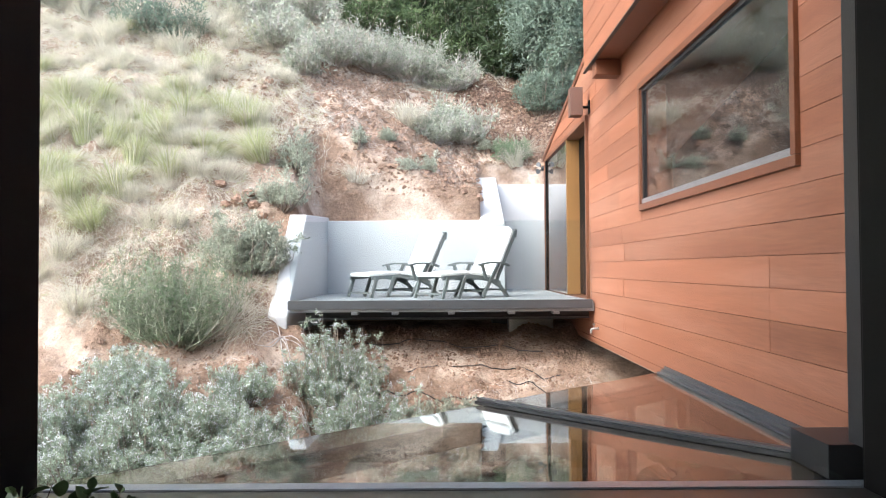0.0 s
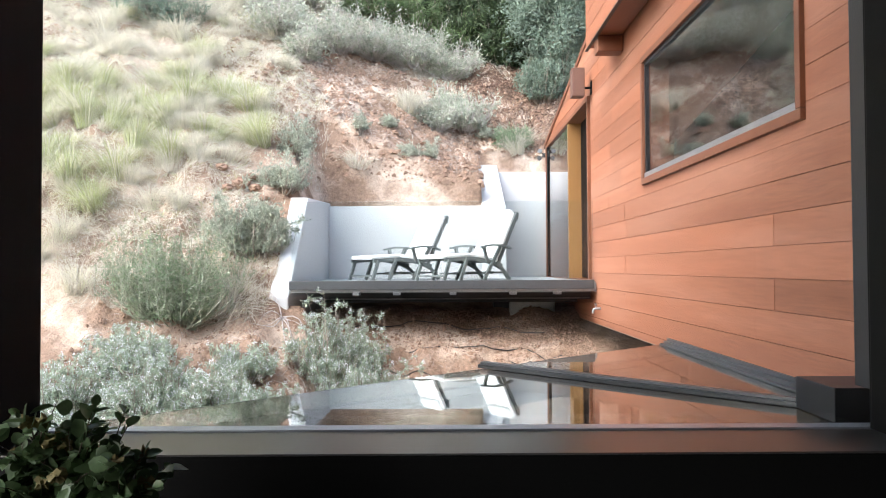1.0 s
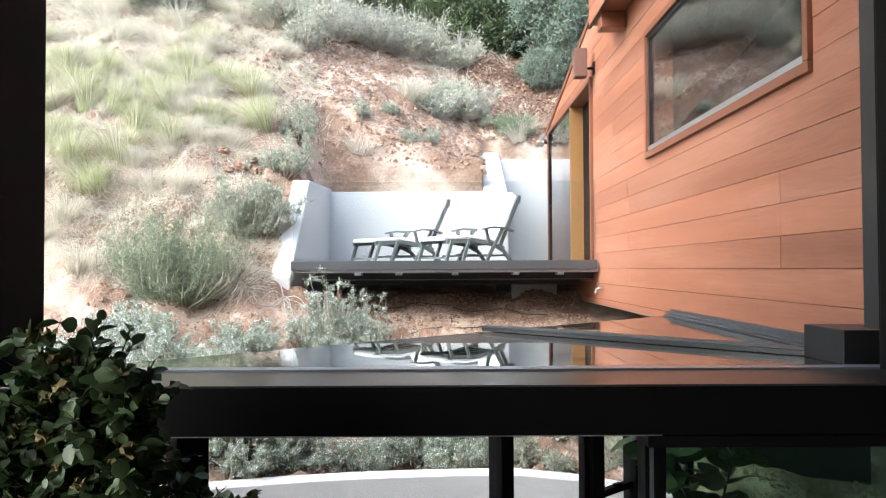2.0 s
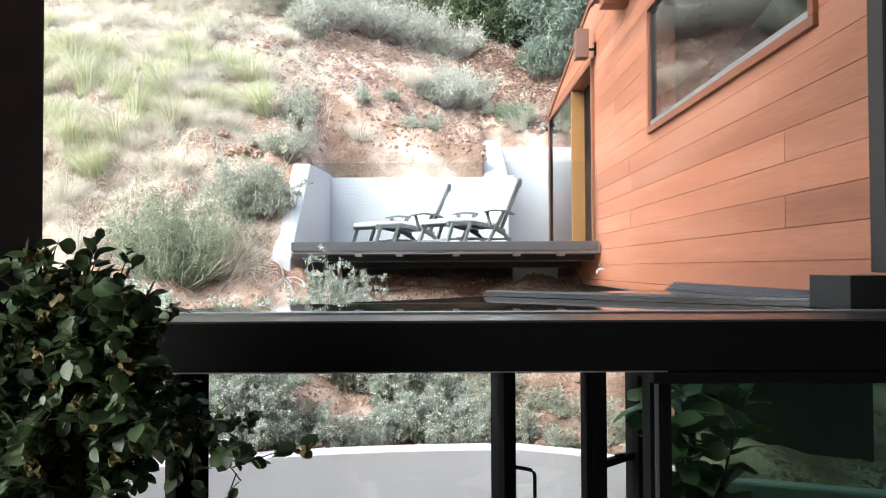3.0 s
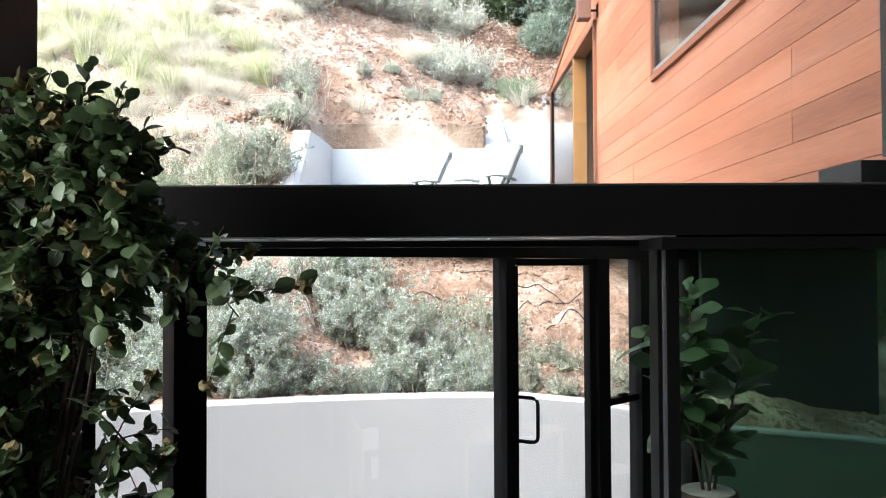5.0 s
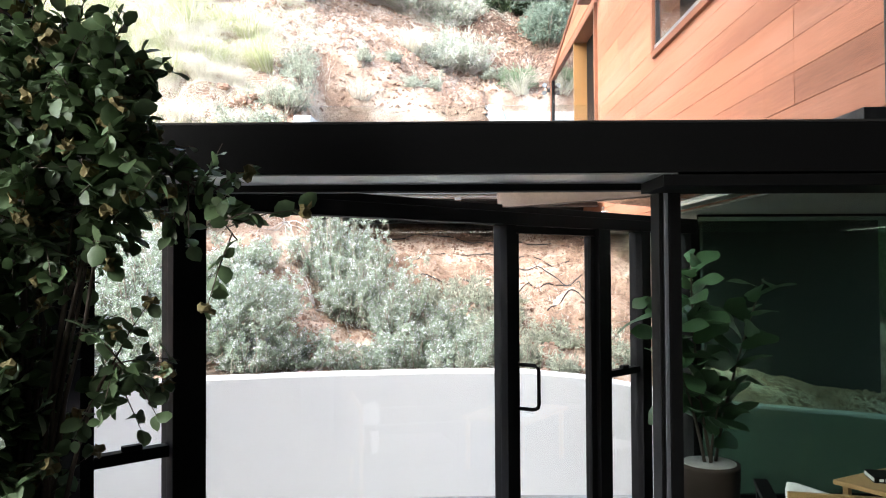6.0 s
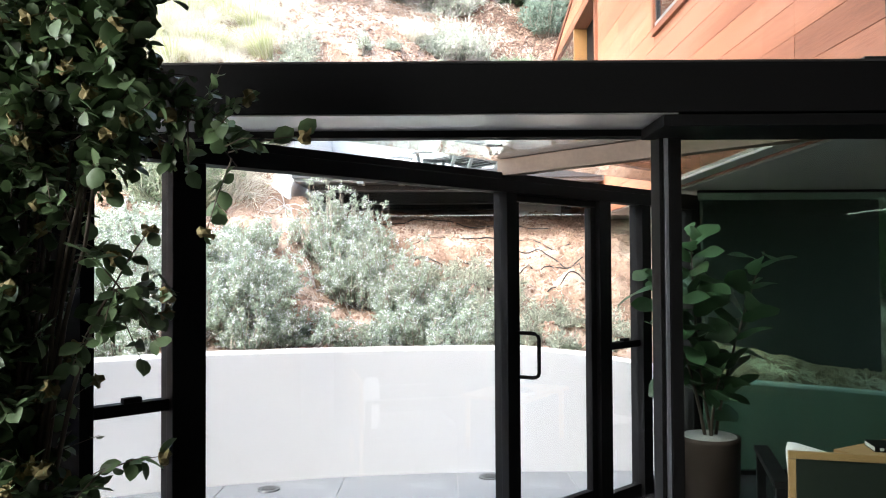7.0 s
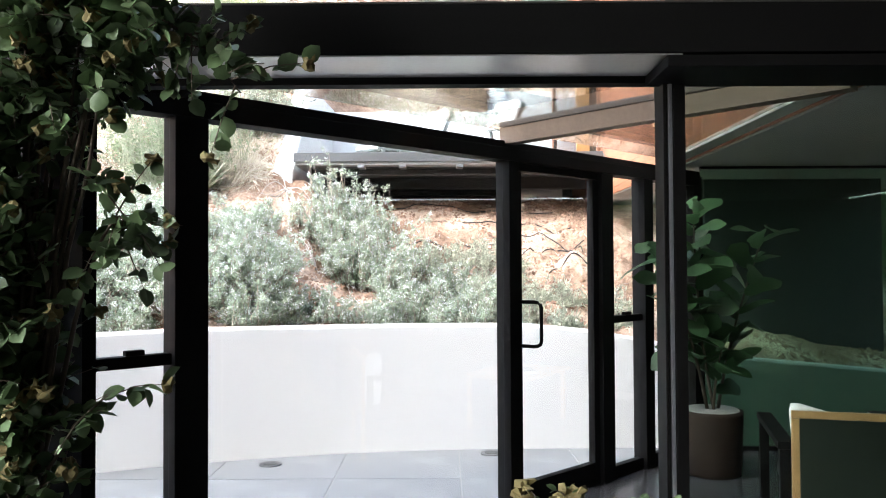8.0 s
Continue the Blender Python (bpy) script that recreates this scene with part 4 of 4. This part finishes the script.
# ---- things inside: cut branches, fig, chair, table ----
EUCA = material("eucalyptus_leaf", (0.082, 0.134, 0.058), 0.48, 0, 0.3, 4, 60, 0.05, island=0.35, translucent=0.15)
FIGLEAF = material("fig_leaf", (0.045, 0.10, 0.042), 0.42, 0, 0.25, 5, 40, 0.1, each=0.25, translucent=0.25)
STEM = material("brown_stem", (0.07, 0.05, 0.035), 0.7, 0, 0.3, 10, 60, 0.2)
BERRY = material("seed_heads", (0.16, 0.13, 0.05), 0.8, 0, 0.3, 10, 60, 0.1)
POT = material("dark_brown_pot", (0.045, 0.03, 0.024), 0.7, 0, 0.25, 4, 60, 0.06, spec=0.2)
OAK = material("oak", (0.50, 0.30, 0.13), 0.45, 0, 0.2, 3, 40, 0.1, stretch=(0.3, 1, 1))
GRAVEL = material("pale_gravel", (0.45, 0.44, 0.42), 0.9, 0, 0.35, 20, 80, 1.0, dist=0.02)


def round_leaves(base, way, length, width):
    """Cupped oval leaves of six facets on each side of the rib."""
    n = len(base)
    side = unit(np.cross(way, rng.normal(size=(n, 3)) + np.array([0, 0, 1.5])))
    up = np.cross(side, way)
    rows = [base]
    for f, w in ((0.22, 0.36), (0.5, 0.5), (0.8, 0.36)):
        c = base + way * (f * length)[:, None] - up * (0.22 * f * f * length)[:, None]
        o = side * (w * width)[:, None] + up * (0.12 * width)[:, None]
        rows += [c, c + o, c - side * (w * width)[:, None] + up * (0.12 * width)[:, None]]
    rows.append(base + way * length[:, None] - up * (0.2 * length)[:, None])
    v = np.stack(rows, 1).reshape(-1, 3)
    i = np.arange(n)[:, None] * 11
    quads = [(1, 2, 5, 4), (1, 4, 6, 3), (4, 5, 8, 7), (4, 7, 9, 6)]
    tris = [(0, 2, 1), (0, 1, 3), (7, 8, 10), (7, 10, 9)]
    return v, np.concatenate([i + np.array([q]) for q in quads]).tolist() + np.concatenate([i + np.array([q]) for q in tris]).tolist()


def bezier(p, q, r, f):
    return (1 - f) ** 2 * p + 2 * f * (1 - f) * q + f * f * r


def cut_branches(name, root, tips, label, seed, leaf=0.055, per=26, twigs=9, spread=0.16, vase=True):
    """Tall leafy branches in a vase: stems, leaves and seed heads."""
    g = np.random.default_rng(seed)
    t = empty(name, (0, 0, 0), label=label, category="plant")
    root = np.array(root, float)
    bm = bmesh.new()
    bases, ways, heads = [], [], []
    for tip, bulge, count, low in tips:
        tip, bulge = np.array(tip, float), np.array(bulge, float)
        pts = [bezier(root + g.normal(size=3) * 0.02, bulge, tip, f) for f in np.linspace(0, 1, 9)]
        tube_into(bm, pts, list(np.linspace(0.009, 0.0025, 9)), 6)
        for k in range(count):
            f = g.uniform(low, 1.0)
            p = bezier(root, bulge, tip, f)
            d = unit(g.normal(size=3) * 0.7 + unit(tip - bulge) * 0.5 + np.array([0, 0, 0.1]))
            q = p + d * spread * g.uniform(0.5, 1.4)
            q[1] = max(min(q[1], 2.68), 1.6)
            tube_into(bm, [p, (p + q) / 2 + np.array([0, 0, 0.012]), q], [0.0028, 0.002, 0.001], 4)
            for j in range(twigs):
                w = g.uniform(0.15, 1.0)
                bases.append(p + (q - p) * w)
                ways.append(unit(d * 0.5 + g.normal(size=3) * 0.75))
            if g.random() < 0.25:
                heads.append(q)
    part("branchwork", bm, STEM, t, smooth=True)
    bases, ways = np.array(bases), np.array(ways)
    length = leaf * g.uniform(0.55, 1.35, len(bases))
    v, f = round_leaves(bases, ways, length, length * 0.78)
    me = bpy.data.meshes.new("foliage")
    me.from_pydata(v.tolist(), [], f)
    me.materials.append(EUCA)
    me.shade_smooth()
    new("foliage", me).parent = t
    for h in heads:
        bm = bmesh.new()
        bmesh.ops.create_icosphere(bm, subdivisions=2, radius=0.016, matrix=Matrix.Translation(h.tolist()))
        for v in bm.verts:
            v.co = Vector(h) + (v.co - Vector(h)) * g.choice([0.45, 1.0, 1.7])
        part("seed_head", bm, BERRY, t)
    if vase:
        bm = bmesh.new()
        rx, ry, rz = root
        prof = [(0.11, 0.0), (0.15, 0.15), (0.15, 0.4), (0.09, 0.6), (0.07, 0.7), (0.08, 0.75)]
        tube_into(bm, [(rx, ry, z) for _, z in prof], [r for r, _ in prof], 20)
        part("vase", bm, POT, t, "dark ceramic floor vase", True)
    return t


cut_branches("eucalyptus_branches", (-1.22, 2.3, 0.72), [
    ((-1.08, 2.28, 2.54), (-1.22, 2.32, 1.9), 44, .55), ((-0.95, 2.3, 2.34), (-1.12, 2.3, 1.8), 24, .5), ((-1.22, 2.35, 2.42), (-1.3, 2.35, 1.7), 60, .2),
    ((-1.42, 2.25, 2.47), (-1.4, 2.25, 1.7), 76, .15), ((-0.63, 2.3, 2.03), (-1.1, 2.3, 2.78), 32, .5), ((-1.15, 2.4, 2.2), (-1.25, 2.45, 1.5), 16, .3),
    ((-1.35, 2.2, 2.0), (-1.4, 2.2, 1.4), 64, .2), ((-1.28, 2.22, 1.9), (-1.3, 2.22, 1.3), 48, .15), ((-1.36, 2.2, 1.5), (-1.34, 2.2, 1.1), 60, .1), ((-1.46, 2.2, 1.3), (-1.42, 2.2, 1.0), 60, .05), ((-1.2, 2.2, 1.2), (-1.22, 2.2, 1.0), 30, .05), ((-1.25, 2.18, 1.75), (-1.26, 2.18, 1.3), 50, .15), ((-0.92, 2.3, 1.66), (-1.0, 2.3, 1.9), 16, .6), ((-1.16, 2.35, 1.8), (-1.24, 2.3, 1.2), 10, .3), ((-1.3, 2.3, 1.4), (-1.34, 2.3, 1.1), 32, .3),
    ((-0.97, 2.25, 1.22), (-1.15, 2.25, 1.1), 5, .7), ((-1.5, 2.3, 2.3), (-1.5, 2.3, 1.5), 60, .3), ((-1.5, 2.3, 1.6), (-1.5, 2.3, 1.2), 42, .3),
    ((-0.92, 2.28, 2.4), (-1.02, 2.3, 2.1), 20, .65), ((-1.18, 2.3, 2.4), (-1.2, 2.3, 2.05), 34, .6), ((-1.36, 2.3, 2.5), (-1.32, 2.3, 2.1), 50, .15),
    ((-1.2, 2.3, 2.58), (-1.22, 2.3, 2.1), 34, .74), ((-1.1, 2.34, 2.56), (-1.16, 2.3, 2.1), 34, .74), ((-1.0, 2.3, 2.52), (-1.1, 2.3, 2.1), 34, .74),
    ((-0.94, 2.26, 2.44), (-1.06, 2.3, 2.05), 28, .76), ((-1.3, 2.3, 2.5), (-1.26, 2.26, 2.1), 40, .25), ((-1.0, 2.32, 2.3), (-1.08, 2.3, 1.95), 22, .75)],
    "tall leafy eucalyptus branches with seed heads in a dark vase", 11, leaf=0.05)
cut_branches("berry_sprigs", (0.2, 1.85, 0.72), [((0.06 + .06 * k, 1.85, 1.03 + .02 * (k % 3)), (0.14 + .025 * k, 1.85, 0.93), 24, .3) for k in range(7)],
             "small dark berried sprigs in a vase", 12, leaf=0.022, twigs=5, spread=0.05)


def fig():
    f = empty("fiddle_leaf_fig", (1.90, 6.05, 0.012), label="potted fiddle-leaf fig with large glossy green leaves", category="potted plant")
    bm = bmesh.new()
    tube_into(bm, [(0, 0, 0.0), (0, 0, 0.02), (0, 0, 0.44), (0, 0, 0.47)], [0.19, 0.205, 0.222, 0.222], 32)
    part("pot", bm, POT, f, "dark brown cylindrical pot", True)
    bm = bmesh.new()
    tube_into(bm, [(0, 0, 0.465), (0, 0, 0.478)], [0.20, 0.19], 28)
    part("gravel", bm, GRAVEL, f, "pale gravel topping")
    me = bpy.data.meshes.new("leaf")
    n, verts, faces = 9, [], []
    for i in range(n):
        u = i / (n - 1)
        w = (0.02, 0.22, 0.30, 0.30, 0.36, 0.46, 0.47, 0.34, 0.03)[i] * 0.62
        dip = -0.28 * u * u
        wave = 0.025 * math.sin(7 * u)
        verts += [(u, -w, dip + 0.10 * w + wave), (u, 0, dip), (u, w, dip + 0.10 * w - wave)]
    for i in range(n - 1):
        a = 3 * i
        faces += [(a, a + 1, a + 4, a + 3), (a + 1, a + 2, a + 5, a + 4)]
    me.from_pydata(verts, [], faces)
    me.materials.append(FIGLEAF)
    me.shade_smooth()
    r = np.random.default_rng(5)
    stems = [((0.02, 0, .45), (-.12, -.02, 1.1), (-.12, 0, 1.98), 46), ((0.05, 0.02, .45), (.12, 0, 1.0), (.43, 0, 1.85), 24), ((-0.03, 0, .45), (-.15, -.05, 1.1), (-.46, -.14, 1.72), 26), ((0, -0.03, .45), (0, -.06, .7), (.05, -.1, .95), 5)]
    for root, mid, tip, count in stems:
        root, mid, tip = np.array(root), np.array(mid), np.array(tip)
        bm = bmesh.new()
        tube_into(bm, [bezier(root, mid, tip, t) for t in np.linspace(0, 1, 8)], list(np.linspace(.014, .005, 8)), 7)
        part("stem", bm, STEM, f, smooth=True)
        for k in range(count):
            t = 0.24 + 0.76 * (k + 0.5) / count
            p = bezier(root, mid, tip, t)
            size = r.uniform(.23, .35) * (1 - .3 * (t > .95))
            ob = new("leaf", me)
            ob.parent = f
            ob.matrix_basis = pose(*p, 0, r.uniform(-70, 15), k * 137.5 + r.uniform(-25, 25)) @ pose(0, 0, 0, r.uniform(-60, 60)) @ Matrix.Diagonal((size, size, size, 1))


fig()


LEATHER = material("dark_leather", (0.016, 0.024, 0.017), 0.45, 0, 0.3, 5, 90, 0.1)


def lounge_chair():
    c = empty("lounge_chair", (1.60, 4.02, 0.012), label="low dark lounge chair with an oak back rail and white throw", category="chair")
    part("top_rail", box((0, 0, .80), (.78, .03, .835), .004), OAK, c, "oak rail along the back")
    part("back_post", box((0, 0, .0), (.035, .03, .798), .004), OAK, c)
    part("back_post", box((.745, 0, .0), (.78, .03, .798), .004), OAK, c)
    part("back_panel", box((.037, .005, .28), (.743, .025, .798), .003), LEATHER, c, "dark green-black leather back")
    for x in (-.06, .70):
        part("armrest", box((x, .035, .64), (x + .06 + .02, .86, .675), .005), BLACK, c)
        part("arm_post", box((x + .01, .80, .0), (x + .06, .85, .638), .004), BLACK, c)
        part("arm_post", box((x + .01, .04, .0), (x + .06, .09, .638), .004), BLACK, c)
    bm = box((.04, .06, .3), (.74, .84, .44), .05)
    part("seat_cushion", bm, DARKWALL, c, "dark fabric seat", True)
    bm = box((.0, .05, .42), (.36, .17, .87), .055)
    for v in bm.verts:
        v.co.x += 0.25 * (0.87 - v.co.z) * 0.3
        v.co.z += -0.10 * v.co.x / .36 * (v.co.z > .6)
    part("throw", bm, CANVAS, c, "white throw over the back", True)
    c.matrix_basis = pose(1.60, 4.02, 0.012, 0, 0, -15)


def low_table():
    t = empty("low_table", (2.5, 5.4, 0.012), label="low oak table with a pale top", category="table")
    part("tabletop", box((0, 0, .49), (.7, 1.0, .52), .004), OAK, t)
    for x, y in ((.04, .04), (.62, .04), (.04, .92), (.62, .92)):
        part("leg", box((x, y, 0), (x + .04, y + .04, .488), .004), OAK, t)
    t.matrix_basis = pose(2.5, 5.4, 0.012, 0, 0, -60)
    b = empty("book", (2.85, 5.42, 0.534), label="thick black book with pale cover lettering on the table", category="book")
    part("pages", box((.004, .004, .004), (.296, .216, .032)), CANVAS, b)
    part("cover", box((0, 0, .032), (.30, .22, .036), .001), BLACK, b)
    part("cover", box((0, 0, 0.0005), (.30, .22, .004), .001), BLACK, b)
    part("spine", box((0, -.003, 0.001), (.30, .0, .036), .001), BLACK, b)
    for k in range(7):
        part("lettering", box((.03 + .035 * k, -.005, .010), (.055 + .035 * k, -.0032, .028)), CANVAS, b)
    b.matrix_basis = pose(2.72, 5.30, 0.534, 0, 0, -12)


lounge_chair(), low_table()


# ---- hoses and twigs on the bare soil ----
def hoses():
    m = material("black_hose", (0.02, 0.02, 0.02), 0.6)
    for pts in (((-0.9, 9.2), (-0.1, 9.35), (0.7, 9.1), (1.6, 9.3)), ((-1.2, 9.7), (-0.2, 9.75), (0.6, 9.85), (1.5, 9.6)), ((0.8, 9.6), (1.45, 9.2), (1.5, 8.7), (1.0, 8.6)), ((-1.4, 10.3), (0.0, 10.5), (1.4, 10.2))):
        bm = bmesh.new()
        line = []
        for (x0, y0), (x1, y1) in zip(pts, pts[1:]):
            for f in np.linspace(0, 1, 14, endpoint=False):
                x, y = x0 + (x1 - x0) * f, y0 + (y1 - y0) * f + 0.08 * math.sin(math.pi * f)
                line.append((x, y, lands(x, y) + 0.012))
        tube_into(bm, line, [0.007] * len(line), 6)
        tagged(part("garden_hose", bm, m, smooth=True), "thin black irrigation hose lying on bare soil", "hose", "irrigation hoses")


hoses()


def dead_branches(x, y, seed, count=9):
    """A tangle of bleached branches, each lying over the soil."""
    g = np.random.default_rng(seed)
    t = empty("dead_branches", at(x, y), label="tangle of bleached dead branches on bare soil", category="branches")
    z = lands(x, y)
    for k in range(count):
        a, l = g.uniform(0, math.tau), g.uniform(.2, .45)
        bow = g.normal() * .4
        pts = []
        for f in np.linspace(0, 1, 6):
            px, py = l * f * math.cos(a + bow * f), l * f * math.sin(a + bow * f)
            pts.append((px, py, lands(x + px, y + py) - z + .01 + .10 * math.sin(math.pi * f) * (k % 3) / 2))
        bm = bmesh.new()
        tube_into(bm, pts, list(np.linspace(.009, .003, 6)), 5)
        part("branch", bm, PALETWIG, t, smooth=True)


for i, (x, y) in enumerate(((-1.44, 8.5), (0.1, 8.75), (-0.35, 8.2), (0.55, 8.4), (-2.0, 9.6))):
    dead_branches(x, y, 60 + i)


def rock(x, y, r, seed):
    bm = bmesh.new()
    bmesh.ops.create_icosphere(bm, subdivisions=3, radius=r)
    for v in bm.verts:
        v.co *= 1 + 0.45 * noise.noise(v.co * (2.2 / r) + Vector((seed, 0, 0)))
        v.co.z *= 0.7
    ob = tagged(part("rock", bm, CLOD), "dark red-brown lump of rock in the slope", "rock", "rocks in the slope")
    ob.matrix_basis = Matrix.Translation((x, y, lands(x, y) + 0.2 * r))


for i, (x, y, r) in enumerate(((-2.98, 11.4, .13), (-2.78, 11.45, .10), (-3.15, 11.3, .08), (-2.62, 11.3, .07), (-3.3, 11.55, .09), (-2.9, 11.6, .1), (-0.9, 14.2, .08), (-1.4, 15.1, .06), (-0.4, 14.6, .07))):
    rock(x, y, r, i)


LITTER = material("fallen_leaf", (0.17, 0.10, 0.07), 0.8, 0, 0.3, 4, 60, 0, island=0.5)


def litter():
    """Dead straw, twigs and small stones strewn over the slope."""
    g = np.random.default_rng(31)

    def strewn(name, n, xr, yr, keep, length, width, mat, label, lift=0.3):
        x, y = g.uniform(*xr, n), g.uniform(*yr, n)
        ok = keep(x, y)
        x, y = x[ok], y[ok]
        n = len(x)
        z = land(x, y) + 0.004
        a = g.uniform(0, math.tau, n)
        dx = 0.05
        way = np.stack([np.cos(a), np.sin(a), np.zeros(n)], 1)
        way[:, 2] = (land(x + dx * way[:, 0], y + dx * way[:, 1]) - z + .004) / dx + lift * g.random(n)
        way = unit(way)
        l = length * g.uniform(.4, 1.4, n)
        v, f = leaf_arrays(np.stack([x, y, z], 1), way, l, np.full(n, width) * g.uniform(.6, 1.5, n))
        tagged(arrays(name, v, f, mat), label, "ground cover", kind="stuff")

    grassy = lambda x, y: (x < -2.5 - 0.5 * np.sin(1.7 * y)) | (y > 17.3 + 0.4 * np.sin(2 * x))
    strewn("dry_straw", 270000, (-8.4, 1.5), (9.4, 20), grassy, .17, .006, DRYGRASS, "thick mat of dead bleached grass on the slope", .8)
    strewn("twigs", 9000, (-4, 1.8), (7.2, 17), lambda x, y: ((y < 9.6) | (y > 13.5)), .10, .006, TWIG, "scattered dry twigs on the soil")
    strewn("pale_twigs", 9000, (-4, 1.8), (7.2, 17), lambda x, y: ((y < 9.6) | (y > 13.5)), .13, .005, PALETWIG, "bleached twigs and stalks on the soil", .5)
    strewn("green_blades", 9000, (-8.4, -2.2), (9.6, 18), grassy, .16, .008, GREENGRASS, "sparse green blades among dead grass", 1.6)
    strewn("leaf_litter", 26000, (0.3, 3.2), (15.8, 20), lambda x, y: y > 16.4 - 0.5 * x + 0.3 * np.sin(4 * x), .08, .03, LITTER, "reddish-brown fallen leaves under the trees", .3)
    # clods
    n = 85000
    x, y = g.uniform(-4.2, 4.6, n), g.uniform(7.1, 17, n)
    ok = ((y < 11.5) | (y > 13.42)) & ((x < 1.9) | (y < 9.2) | (y > 15.5))
    x, y = x[ok], y[ok]
    n = len(x)
    r = np.minimum(0.0105 * g.gamma(1.2, 1.4, n), 0.06) * np.where(y < 11.6, .6, 1.0)
    corner = np.array([[1, 0, 0], [0, 1, 0], [-1, 0, 0], [0, -1, 0], [0, 0, .8], [0, 0, -.5]])
    shape = corner[None] * g.uniform(.55, 1.2, (n, 6, 1)) + g.normal(size=(n, 6, 3)) * .18
    a = g.uniform(0, math.tau, n)[:, None]
    bx = shape[..., 0] * np.cos(a) - shape[..., 1] * np.sin(a)
    by = shape[..., 0] * np.sin(a) + shape[..., 1] * np.cos(a)
    v = np.stack([x[:, None] + r[:, None] * bx, y[:, None] + r[:, None] * by, land(x, y)[:, None] + r[:, None] * (shape[..., 2] + .5 * by)], -1).reshape(-1, 3)
    i = np.arange(n)[:, None] * 6
    f = np.concatenate([i + np.array([q]) for q in ((0, 1, 4), (1, 2, 4), (2, 3, 4), (3, 0, 4), (1, 0, 5), (2, 1, 5), (3, 2, 5), (0, 3, 5))])
    tagged(arrays("clods", v, f, CLOD), "loose clods of red-brown soil", "clods", kind="stuff")


litter()
